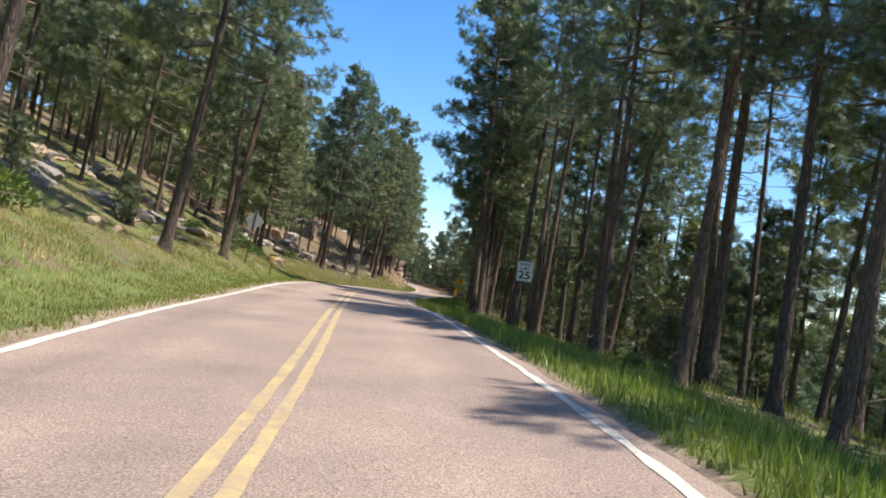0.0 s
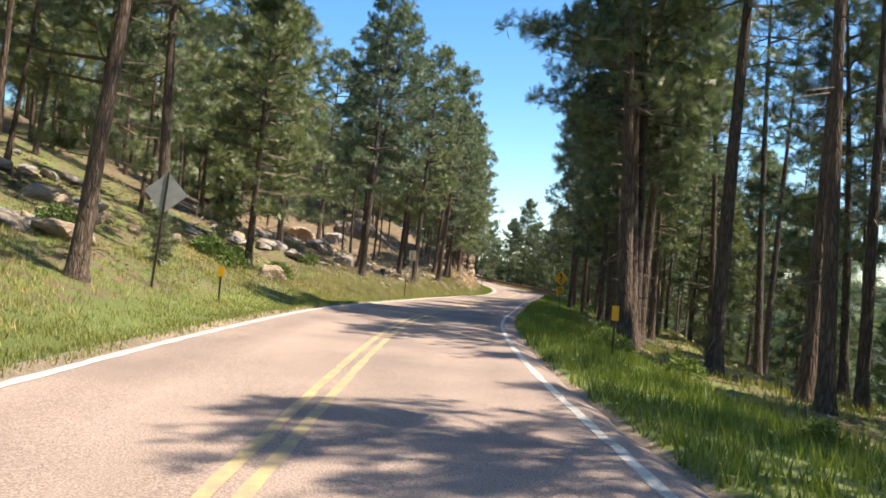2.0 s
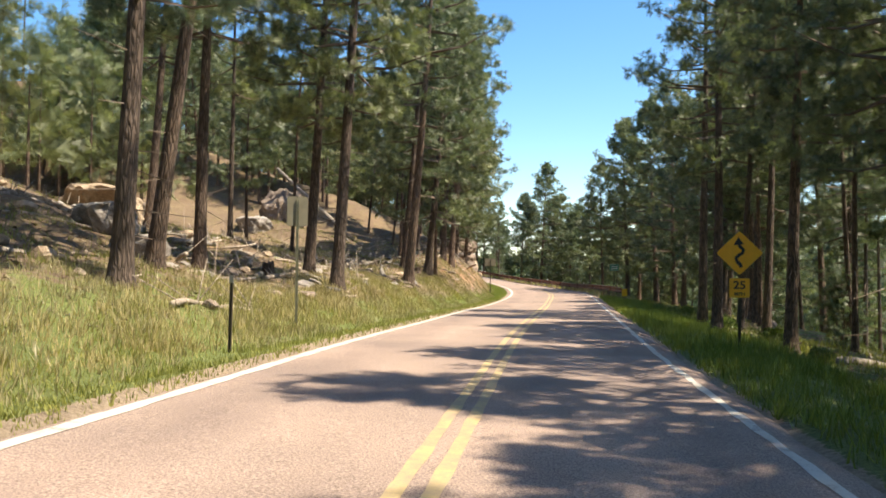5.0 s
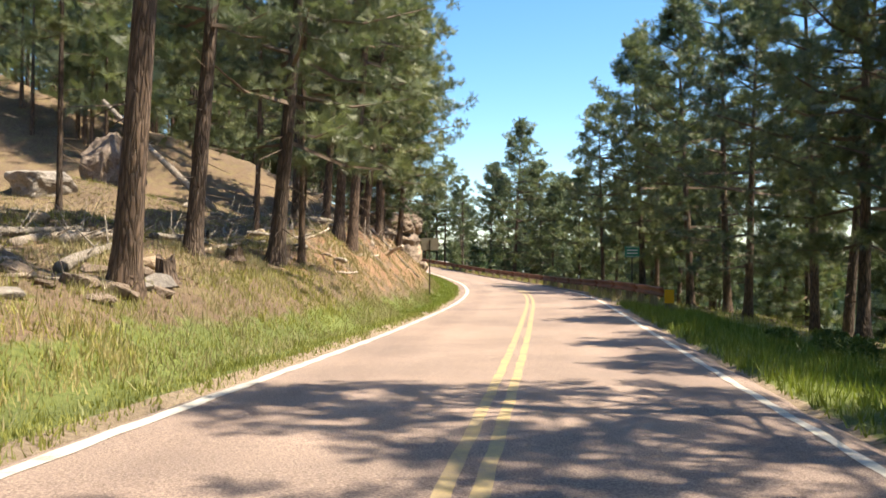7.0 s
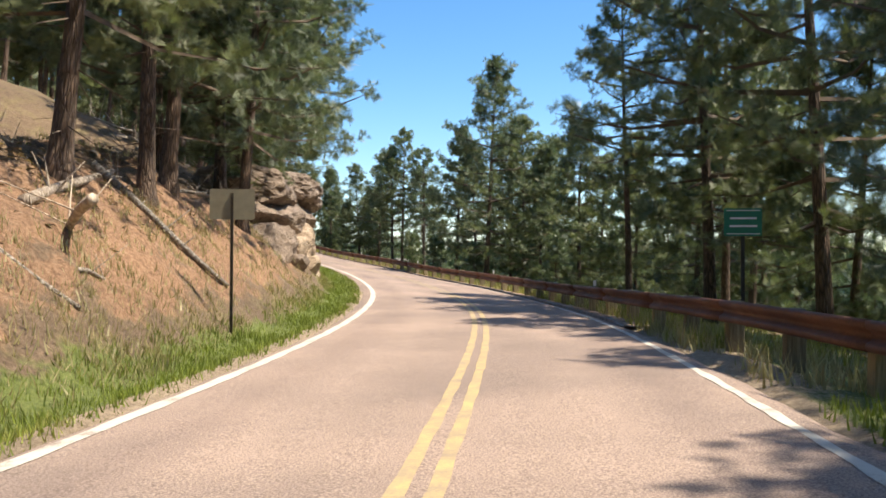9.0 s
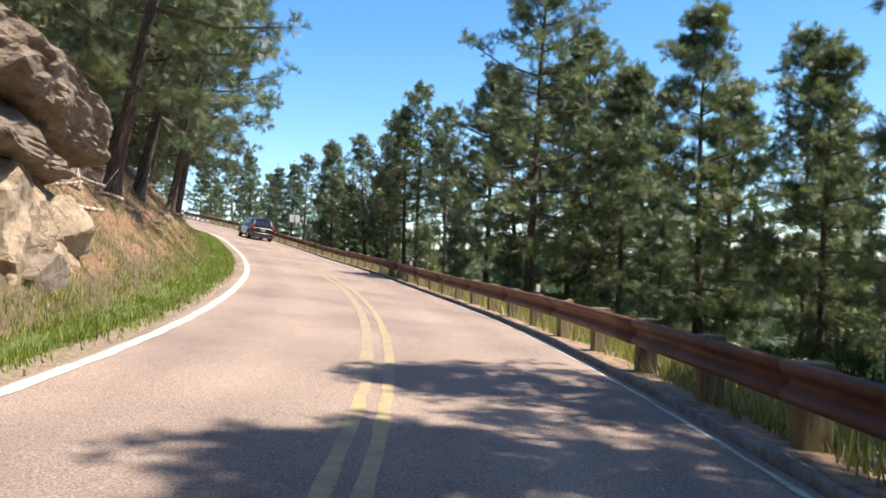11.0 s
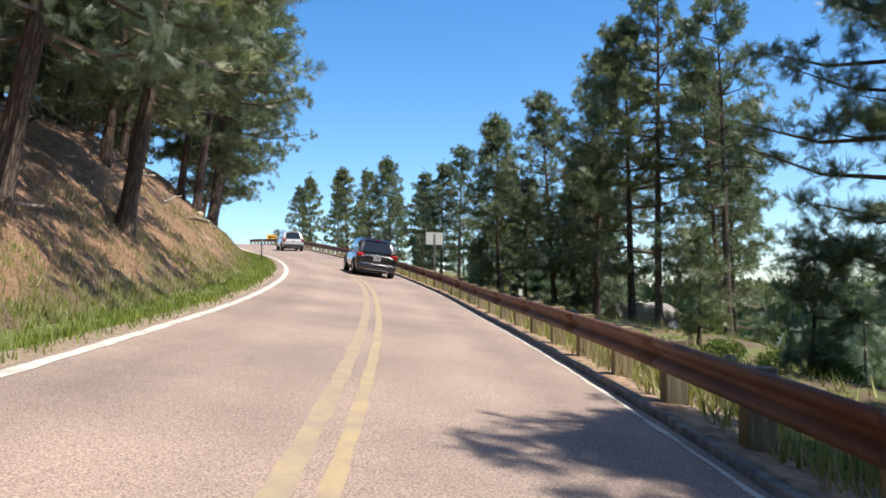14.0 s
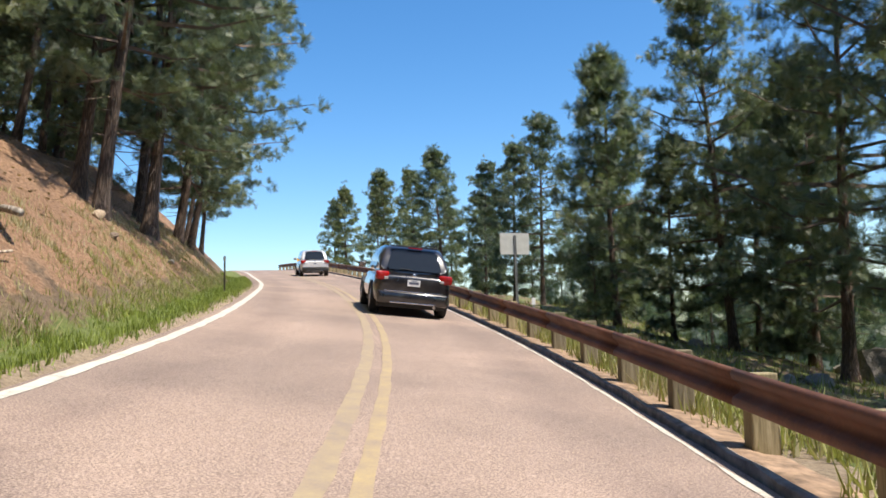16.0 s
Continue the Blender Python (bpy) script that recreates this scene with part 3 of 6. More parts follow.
def kerb(s0, s1, step=0.45):
    """A low asphalt kerb with a crumbling top between the road and the guardrail."""
    rng = np.random.default_rng(12)
    ss = np.arange(s0, s1, step)
    for name, prof, material, label, category in (
            ("kerb", [(2.805, -0.06), (2.812, 0.050), (2.822, 0.060), (2.89, 0.064), (2.92, 0.02)], TAR, "low crumbling asphalt kerb below the guardrail", "kerb"),
            ("dirt_shoulder", [(2.88, 0.02), (2.895, 0.050), (2.98, 0.062), (3.12, 0.060), (3.30, 0.045), (3.55, -0.06)], DIRT, "strip of pale dirt behind the kerb", "ground")):
        a = np.repeat(ss[:, None], len(prof), 1)
        b = np.array([q[0] for q in prof])[None, :] + (rng.normal(size=(len(ss), 1)) * 0.014 if name == "kerb" else rng.normal(size=a.shape) * 0.02)
        h = np.array([q[1] for q in prof])[None, :] + rng.normal(size=a.shape) * (0.010 if name == "kerb" else 0.006)
        x, y = across(a, b)
        z = np.interp(a, S_ALL, CZ) + np.interp(a, S_ALL, TILT) * b + h * ease(s0, s0 + 2, a)
        tagged(new(name, grid_mesh(name, x, y, z, material, name != "kerb")), label, category, kind="structure")


kerb(121, 300)
# ---------------------------------------------------------------- trees
def leaf_tufts(rng, centres, axes, needles, length, width):
    """Loose leaves in tufts: each tuft a spray of long thin triangles about its axis."""
    n = len(centres)
    c = np.repeat(centres, needles, 0)
    a = np.repeat(axes, needles, 0)
    d = rng.normal(size=(n * needles, 3)) * 0.75 + a * 0.85
    d /= np.linalg.norm(d, axis=1)[:, None] + 1e-6
    side = np.cross(d, rng.normal(size=d.shape))
    side /= np.linalg.norm(side, axis=1)[:, None] + 1e-6
    L = length * rng.uniform(0.65, 1.2, (n * needles, 1))
    W = width * rng.uniform(0.7, 1.3, (n * needles, 1))
    b = c + rng.normal(size=c.shape) * length * 0.16
    return np.stack([b - side * W / 2 + d * L * 0.15, b + side * W / 2 + d * L * 0.35, b + d * L], 1)


def needle_tufts(rng, centres, axes, fans, length, width):
    """Pine tufts: each a few fans of needles that spread from the twig outwards."""
    n = len(centres)
    c = np.repeat(centres, fans, 0)
    a = np.repeat(axes, fans, 0)
    d = rng.normal(size=(n * fans, 3)) * 0.75 + a * 0.8
    d /= np.linalg.norm(d, axis=1)[:, None] + 1e-6
    side = np.cross(d, rng.normal(size=d.shape))
    side /= np.linalg.norm(side, axis=1)[:, None] + 1e-6
    L = length * rng.uniform(0.75, 1.2, (n * fans, 1))
    W = width * rng.uniform(0.75, 1.25, (n * fans, 1))
    b = c + rng.normal(size=c.shape) * length * 0.12
    return np.stack([b - d * L * 0.1, b + d * L * 0.85 - side * W / 2, b + d * L - side * 0 + side * W / 2], 1)


def pine(seed, tall, r0, base, spread, limbs, clumps, tufts, needles, length, width, sides=9, dead=10, top=0.55, bare=0.5, mass=5):
    """One pine as an Empty with trunk, branches and crown; base is where the crown begins, in parts of its height."""
    rng = np.random.default_rng(seed)
    ph = rng.uniform(0, 6.28, 4)
    lean = rng.normal(size=2) * 0.012 * tall

    def axis(z):
        k = z / tall
        return Vector((lean[0] * k * k + 0.09 * math.sin(k * 5 + ph[0]) * k, lean[1] * k * k + 0.09 * math.cos(k * 4.3 + ph[1]) * k, z))

    hs = [-0.5, 0.0, 0.25, 0.7] + list(np.linspace(1.6, tall, 13))
    rad = [r0 * (1.55 if h <= 0 else 1.25 if h < 0.3 else 1.08 if h < 0.9 else 1.0) * max(0.06, (1 - max(h, 0) / tall * 0.96)) ** 0.85 for h in hs]
    tv, tf = tube_verts([axis(h) for h in hs], rad, sides)
    trunk = mesh_of("trunk", tv, tf, BARK, True)
    bv, bf, cen, axs, core = [], [], [], [], []

    def limb(path, r, r2):
        v, f = tube_verts(path, np.linspace(r, r2, len(path)), 3)
        o = len(bv)
        bv.extend(v)
        bf.extend(tuple(i + o for i in q) for q in f)

    zb = base * tall
    tiers = max(4, limbs // 4)
    for i in range(limbs):
        k = (i // 4 + rng.uniform(0.0, 0.45)) / tiers          # whorls of four, one above the other
        z = zb + (tall - zb) * k ** 0.92
        ang = (i % 4) * 1.571 + (i // 4) * 0.9 + rng.uniform(-0.45, 0.45)
        shape = (0.60 + 0.40 * math.sin(min(1, k / 0.28) * math.pi / 2)) * (1 - max(0, k - 0.25) / 0.75 * (1 - 0.10)) ** top
        L = spread * shape * rng.uniform(0.62, 1.15)
        out = Vector((math.cos(ang), math.sin(ang), 0))
        side = Vector((-out.y, out.x, 0))
        up = -0.20 + 0.80 * k + rng.uniform(-0.12, 0.12)
        p0 = axis(z)
        p1 = p0 + out * L * 0.5 + Vector((0, 0, L * 0.5 * up))
        p2 = p0 + out * L + Vector((0, 0, L * (up + 0.16)))
        limb((p0, p1, p2), 0.022 + 0.016 * L * r0 / 0.2, 0.008)
        for j in range(clumps):
            f = bare + (1.02 - bare) * (j + rng.uniform(0.2, 1)) / clumps
            m = p0.lerp(p1, f * 2) if f < 0.5 else p1.lerp(p2, f * 2 - 1)
            m = m + side * float(rng.normal()) * (0.12 + 0.17 * L) + Vector((0, 0, float(rng.normal()) * 0.10 + 0.06))
            r = rng.uniform(0.26, 0.44) * (0.75 + 0.12 * spread)
            core.append(np.array(m))
            for _ in range(tufts):
                g = rng.normal(size=3)
                g /= np.linalg.norm(g) + 1e-6
                cen.append(np.array(m) + g * r * np.array((1, 1, 0.62)) * rng.uniform(0.35, 1))
                axs.append(0.55 * g + 0.45 * np.array(out) + np.array((0, 0, 0.42)))
    for _ in range(int(limbs * 0.12) + 2):                   # the leader
        cen.append(np.array(axis(tall)) + rng.normal(size=3) * (0.14, 0.14, 0.4))
        axs.append(np.array((0, 0, 1.0)))
    for i in range(dead):
        z, ang, L = rng.uniform(0.6, max(1.2, zb * 1.05 + 0.3)), rng.uniform(0, 6.28), rng.uniform(0.4, 1.5)
        p0 = axis(z)
        limb((p0, p0 + Vector((math.cos(ang) * L, math.sin(ang) * L, rng.uniform(-0.5, 0.1) * L))), 0.018, 0.006)
    fine = needle_tufts(rng, np.array(cen), np.array(axs), needles, length, width)
    core = np.array(core)
    inner = needle_tufts(rng, core, np.tile((0, 0, 0.1), (len(core), 1)), mass, max(0.42, length * 1.2), max(0.40, width * 1.3))
    crown = tri_mesh("crown", np.concatenate([fine, inner]), NEEDLES, True)
    branches = mesh_of("branch_frame", bv, bf, TWIG)
    return trunk, branches, crown, tall


PINES = {
    "tall": [pine(11 + i, 19.0, 0.22, 0.30 + 0.05 * i, 3.7, 48, 6, 4, 6, 0.31, 0.27, top=0.8, mass=5) for i in range(3)],
    "airy": [pine(21 + i, 19.0, 0.21, 0.40 + 0.05 * i, 3.2, 44, 5, 4, 6, 0.30, 0.25, dead=18, top=0.7, mass=3) for i in range(3)],
    "full": [pine(31 + i, 14.0, 0.19, 0.16 + 0.03 * i, 4.1, 54, 6, 4, 6, 0.31, 0.27, top=0.85, bare=0.33, mass=5) for i in range(3)],
    "low": [pine(41 + i, 13.0, 0.17, 0.06, 3.3, 52, 6, 3, 5, 0.36, 0.40, dead=3, top=0.85, bare=0.3, mass=5) for i in range(3)],
    "cone": [pine(51 + i, 10.0, 0.14, 0.08, 2.7, 48, 6, 3, 5, 0.32, 0.36, dead=4, top=0.95, bare=0.3, mass=5) for i in range(2)],
    "young": [pine(61 + i, 3.0, 0.05, 0.10, 0.95, 28, 3, 3, 5, 0.20, 0.20, dead=0, top=0.85, bare=0.3, mass=2) for i in range(2)],
    "back": [pine(71 + i, 17.0, 0.17, 0.28, 3.4, 44, 5, 3, 5, 0.42, 0.42, sides=6, dead=3, top=0.8, bare=0.35, mass=4) for i in range(3)],
    "bare": [pine(91 + i, 18.0, 0.17, 0.60, 2.5, 34, 4, 3, 6, 0.30, 0.25, sides=7, dead=24, top=0.7, mass=1) for i in range(3)],
    "slim": [pine(81 + i, 16.0, 0.12, 0.40, 2.3, 36, 4, 3, 4, 0.36, 0.42, sides=6, dead=16, top=0.75, mass=2) for i in range(2)],
}
LABELS = {
    "tall": "tall ponderosa pine with a bare reddish-brown lower trunk",
    "airy": "tall shaded pine with an open crown and dead lower twigs",
    "full": "ponderosa pine with a full dark-green crown",
    "low": "pine clothed in dark-green branches down to the ground",
    "cone": "middle-sized pine, green down to low branches",
    "young": "young bushy pine growing on the slope",
    "back": "pine standing deeper in the forest",
    "bare": "tall pine with a long bare trunk and a thin high crown",
    "slim": "slim shaded pine with dead twigs on its trunk",
}
PLANTED = []
tree_rng = random.Random(5)
MASTERS = {}


def plant(s, d, kind, tall=None, lean=None, turn=None, pick=None, sink=0.0):
    """A pine; lean is how far it tips to the road's right, in degrees."""
    i = tree_rng.randrange(len(PINES[kind])) if pick is None else pick
    trunk, branches, crown, own = PINES[kind][i]
    k = (tall or own * tree_rng.uniform(0.85, 1.15)) / own
    a = tree_rng.uniform(0, 360) if turn is None else turn
    p = spot(s, d, -sink)
    tip = tree_rng.gauss(2.0 if d < 0 else 0.5, 1.8) if lean is None else lean
    if lean is None and d < 0:
        tip += 6.0 * float(ease(138, 150, s)) * (1 - float(ease(6, 20, -d - 4)))
    m = Matrix.Translation(p) @ pose(0, 0, 0, 0, 0, facing(s)) @ pose(0, 0, 0, tree_rng.gauss(0, 1.2), tip, 0) @ pose(0, 0, 0, 0, 0, a) @ Matrix.Scale(k, 4)
    if (kind, i) not in MASTERS:
        t = thing("pine_tree", m, LABELS[kind], "tree", "roadside pines")
        part("trunk", trunk, BARK, t)
        tagged(part("branch_frame", branches, TWIG, t), kind="stuff")
        tagged(part("crown", crown, NEEDLES, t), kind="stuff")
        MASTERS[(kind, i)] = t
    else:
        master = MASTERS[(kind, i)]
        keep = master.matrix_basis.copy()
        master.matrix_basis = Matrix()
        copy_thing(master, m)
        master.matrix_basis = keep
    PLANTED.append((p.x, p.y))


# trees that stand close to the road: along, right of the middle, kind, height
LEFT_NEAR = [
    (15.5, -7.6, "tall", 17, 4), (29.5, -7.0, "tall", 19, 5.5), (38.5, -6.6, "tall", 17, 3.8), (48.5, -9.1, "tall", 18, -2), (50.7, -12.9, "full", 15, 1),
    (44.0, -16.3, "slim", 14), (57.5, -9.3, "full", 13), (69.5, -12.0, "full", 14), (65.0, -18.0, "tall", 17), (73.0, -7.6, "tall", 19), (76.5, -8.8, "tall", 18),
    (81.0, -9.8, "tall", 17), (83.2, -6.2, "tall", 18, 2.8), (85.2, -7.8, "tall", 17, 3), (89.0, -15.9, "tall", 17), (92.5, -13.9, "slim", 16),
    (94.6, -9.4, "tall", 16, 1.5), (94.1, -6.1, "tall", 19, 5.6),
]
LEFT_BANK = [
    (99.5, -7.4, "tall", 17, 4.8), (103.5, -6.8, "full", 16), (105.6, -6.7, "slim", 14, 0.5), (111.8, -6.6, "tall", 17, 3), (112.6, -7.3, "tall", 17, 2.5), (113.4, -9.2, "tall", 16, 2), (110.4, -9.8, "slim", 14, 1), (116.0, -8.6, "tall", 16, 3), (118.5, -7.4, "full", 14),
    (122.0, -7.2, "tall", 16), (124.0, -7.4, "full", 14), (127.0, -8.6, "full", 14), (130.5, -7.6, "full", 14), (133.6, -7.6, "low", 11), (138.5, -10.2, "full", 12), (150.6, -6.6, "full", 16, 10), (153.8, -8.1, "slim", 14, 3),
    (157.1, -6.7, "full", 15, 12), (161.5, -9.6, "full", 14), (164.5, -9.3, "tall", 14), (172.1, -8.7, "full", 14, 7), (183.0, -10.2, "tall", 13), (168.1, -6.2, "full", 15, 10.5), (169.5, -9.6, "tall", 15), (174.4, -6.0, "full", 15, 9.5), (177.6, -10.6, "full", 15, 6),
]
LEFT_FAR = [
    (184.5, -10.5, "tall", 14), (187.5, -11.0, "tall", 14), (189.0, -9.4, "tall", 15), (194.0, -6.8, "full", 15), (195.0, -7.6, "tall", 16), (180.2, -8.2, "full", 12, 8), (184.2, -8.2, "full", 12, 7), (179.0, -13.0, "low", 10), (186.0, -13.2, "low", 10), (198.0, -6.2, "full", 16), (201.0, -7.0, "full", 15),
    (206.0, -6.2, "full", 15), (211.0, -6.0, "full", 13), (217.5, -6.6, "full", 11), (221.0, -5.9, "full", 10),
]
RIGHT_NEAR = [
    (10.8, 8.4, "airy", 13), (13.6, 8.8, "airy", 13.5), (26.4, 8.8, "airy", 17, -2), (19.0, 9.8, "airy", 18), (30.5, 10.5, "bare", 18), (34.5, 11.0, "bare", 18), (40.5, 9.4, "bare", 20), (45.6, 8.7, "airy", 21, 1.3), (48.2, 6.5, "tall", 21, -2.5), (50.2, 7.0, "tall", 21, -2),
    (51.0, 7.2, "tall", 19), (53.5, 7.7, "tall", 18), (56.5, 7.4, "tall", 18), (60.0, 7.4, "tall", 16), (63.5, 7.8, "airy", 15), (66.5, 7.6, "tall", 17), (67.0, 13.0, "airy", 18),
    (70.5, 7.4, "tall", 15.5), (74.5, 7.6, "tall", 14), (79.5, 6.6, "tall", 14), (84.7, 5.7, "tall", 14.5, 1), (76.8, 8.2, "tall", 14), (81.0, 9.5, "slim", 17), (87.5, 7.8, "bare", 16), (89.5, 6.0, "airy", 16), (72.5, 9.5, "tall", 15), (64.5, 9.6, "tall", 15), (20.5, 7.2, "airy", 14), (16.5, 8.0, "airy", 15), (22.0, 10.4, "bare", 18), (4.0, 11.2, "bare", 18), (8.0, 12.5, "airy", 18), (14.0, 11.6, "bare", 17), (17.5, 13.0, "airy", 18), (28.0, 13.5, "bare", 19), (33.0, 15.0, "bare", 19), (37.5, 8.6, "bare", 18),
]
RIGHT_RAIL = [
    (94.0, 8.2, "airy", 14.5), (102.5, 10.6, "tall", 17), (106.5, 11.0, "tall", 17), (96.5, 9.6, "slim", 15), (98.5, 9.8, "airy", 14), (101.0, 10.5, "slim", 15), (104.0, 10.8, "full", 14), (108.5, 10.2, "full", 15), (112.5, 11.2, "tall", 17), (115.0, 11.0, "tall", 16.5), (118.5, 9.5, "full", 14),
    (121.0, 9.4, "tall", 17), (125.5, 9.0, "full", 16), (129.5, 7.6, "full", 15), (133.5, 6.4, "tall", 12), (132.5, 9.5, "tall", 14), (136.0, 12.5, "low", 13), (141.0, 13.0, "low", 12), (146.5, 12.8, "low", 9), (150.0, 11.2, "low", 10.4), (157.5, 8.2, "full", 14.5), (158.5, 11.5, "full", 11.5),
    (163.0, 12.5, "low", 12),
]
RIGHT_FAR = [
    (183.0, 10.8, "tall", 13.5), (168.5, 12.0, "low", 12), (169.5, 10.6, "full", 12), (184.4, 10.4, "full", 11.5), (187.4, 10.2, "full", 11), (179.5, 11.6, "tall", 11.5), (182.2, 12.8, "full", 10), (191.5, 12.2, "low", 8.5), (193.5, 9.2, "low", 6), (191.6, 10.0, "full", 9.8), (194.0, 12.2, "low", 8.5), (186.4, 16.0, "low", 10), (190.2, 11.4, "low", 8),
    (197.5, 9.2, "cone", 9.6), (205.4, 9.3, "full", 8.2), (201.0, 10.6, "low", 7), (208.0, 8.9, "low", 7.5), (213.0, 9.0, "low", 7.2), (219.0, 8.2, "cone", 8.5), (226.0, 8.2, "low", 8), (233.0, 7.8, "low", 8.5), (240.0, 8.4, "low", 8), (249.0, 7.5, "cone", 8.5), (256.0, 8.0, "low", 8),
]
for group in (LEFT_NEAR, LEFT_BANK, LEFT_FAR, RIGHT_NEAR, RIGHT_RAIL, RIGHT_FAR):
    for s, d, kind, tall, *tip in group:
        plant(s, d, kind, tall, *tip)


def free(s, d, gap):
    x, y = across(s, d)
    return all((x - a) ** 2 + (y - b) ** 2 > gap * gap for a, b in PLANTED)


def scatter(count, s0, s1, d0, d1, kinds, lo, hi, gap):
    done = tries = 0
    while done < count and tries < count * 12:
        tries += 1
        s, d = tree_rng.uniform(s0, s1), tree_rng.uniform(d0, d1)
        # gaps through which the leaning log and its boulder are seen from the road
        sight = min(abs((d - 1.3) * (123 - q) + (s - q) * 20.3) / math.hypot(123 - q, 20.3) for q in (81, 87, 93))
        if free(s, d, gap) and (sight > 1.9 or not 88 < s < 123):
            plant(s, d, tree_rng.choice(kinds), tree_rng.uniform(lo, hi))
            done += 1


scatter(32, -6, 96, -24, -10, ("back", "slim", "back"), 13, 18, 3.2)
scatter(13, 98, 160, -19, -9, ("back", "slim", "back"), 11, 15, 2.8)
scatter(20, 160, 222, -18, -10.5, ("back", "back", "slim"), 12, 15, 2.6)
scatter(10, 6, 28, 12, 22, ("slim", "bare"), 15, 18, 2.6)
scatter(6, 28, 40, 13.5, 19, ("low", "back"), 7, 9, 2.4)
scatter(9, 34, 62, 11, 19, ("bare",), 17, 20, 2.6)
scatter(10, 40, 70, 14, 25, ("back", "low"), 8, 10.5, 2.6)
scatter(5, -22, 6, 11, 18, ("bare", "slim"), 16, 20, 3.0)
scatter(26, 60, 110, 9.5, 18, ("slim", "back", "slim"), 12, 16, 2.6)
scatter(12, 22, 50, 12, 24, ("slim", "back"), 10.5, 14, 2.4)
scatter(8, 6, 66, 17, 22, ("bare",), 17, 20, 2.8)
# tall pines added right of the start, mostly unseen, to shade the verge
scatter(10, -10, 26, 12.5, 19, ("bare",), 18, 21, 2.4)
scatter(14, 172, 222, -18, -10.5, ("low", "cone"), 6, 9, 2.0)
scatter(24, 108, 166, 11, 20, ("back", "back", "low"), 9, 12.5, 3.2)
scatter(8, 194, 262, 12, 20, ("low", "back"), 7.5, 9.5, 3.6)


def wood(name, count, s0, s1, d0, d1, lo, hi, seed, label):
    """Many simple pines in one object, too deep in the forest to be told apart."""
    rng = np.random.default_rng(seed)
    tris = []
    bark = []
    for _ in range(count):
        s, d = rng.uniform(s0, s1), rng.uniform(d0, d1)
        p = np.array(spot(s, d))
        t = rng.uniform(lo, hi)
        n = 80
        k = rng.uniform(0.22, 1, n)
        r = 2.6 * (1 - np.maximum(0, k - 0.35) / 0.65) ** 0.7 * rng.uniform(0.2, 1.05, n)
        a = rng.uniform(0, 6.28, n)
        c = p + np.stack([np.cos(a) * r, np.sin(a) * r, k * t], -1)
        ax = np.stack([np.cos(a), np.sin(a), 0 * a + 0.4], -1)
        tris.append(needle_tufts(rng, c, ax, 3, 1.1, 1.2))
        for j in range(5):
            b0, b1 = 2 * math.pi * j / 5, 2 * math.pi * (j + 1) / 5
            e0, e1 = np.array((math.cos(b0), math.sin(b0), 0)) * 0.16, np.array((math.cos(b1), math.sin(b1), 0)) * 0.16
            bark.append((p + e0 - (0, 0, 0.4), p + e1 - (0, 0, 0.4), p + (0, 0, t)))
    ob = tagged(new(name, tri_mesh(name, np.concatenate(tris), NEEDLES, True)), label, "forest", kind="stuff")
    tagged(part("trunks", tri_mesh("trunks", np.array(bark), BARK), BARK, ob), kind="stuff")


wood("deep_forest", 330, -10, 92, -80, -24, 11, 16, 21, "pine forest higher up the hillside")
wood("deep_forest_right", 480, -10, 140, 23, 120, 12, 16, 22, "shaded pine forest below the road")
wood("valley_forest", 620, 105, 320, 24, 170, 10, 14, 23, "pine forest falling away into the valley")
wood("ridge_forest", 120, 124, 250, -50, -18, 10, 14, 24, "pine forest on top of the cut bank")
wood("slope_forest", 34, 92, 126, -60, -28, 10, 13, 25, "open pine forest behind the leaning log")

# far woods on the slopes across the valley
rngw = np.random.default_rng(9)
ws, wd = rngw.uniform(-200, 1500, 9000), rngw.uniform(150, 1400, 9000)
wx, wy, wz = ground_at(ws, wd)
fans = []
for k in range(5):
    a = rngw.uniform(0, 6.28, 9000)
    r, t = rngw.uniform(3, 6, 9000), rngw.uniform(10, 16, 9000)
    lo = rngw.uniform(0, 4, 9000)
    p = np.stack([wx, wy, wz], -1)
    e1 = np.stack([np.cos(a) * r, np.sin(a) * r, lo], -1)
    e2 = np.stack([-np.cos(a) * r, -np.sin(a) * r, lo * 0.7], -1)
    e3 = np.stack([np.cos(a) * 0.6, np.sin(a) * 0.6, t], -1)
    fans.append(np.stack([p + e1, p + e2, p + e3], 1))
far_woods = tagged(new("far_woods", tri_mesh("far_woods", np.concatenate(fans), FAR_NEEDLES)), "distant dark-green pine woods across the valley", "forest", kind="stuff")

# ---------------------------------------------------------------- guardrail
RAIL_FROM, RAIL_TO, PITCH = 109.0, 262.0, 1.9
rail = thing("guardrail", Matrix(), "rusty weathered-steel guardrail on wooden posts beside the road", "guardrail")
# W profile, from the road side: (out from the post line, height)
WAVE = [(-0.30, 0.385), (-0.335, 0.40), (-0.345, 0.43), (-0.335, 0.47), (-0.29, 0.50), (-0.265, 0.53), (-0.265, 0.555), (-0.29, 0.585), (-0.335, 0.615), (-0.345, 0.655), (-0.335, 0.685), (-0.30, 0.70)]


def rail_point(s, d, z):
    x, y = across(s, d)
    tilt = float(np.interp(s, S_ALL, TILT)) * min(d, 3.6) - 0.12 * max(0.0, d - 3.6)
    return Vector((float(x), float(y), float(np.interp(s, S_ALL, CZ)) + tilt + z - 0.01))


RAIL_D = 3.32


def flare(s):
    """The rail's first metres bend away from the road."""
    return 1.30 * max(0.0, 1 - (s - 109.0) / 17.0) ** 1.5


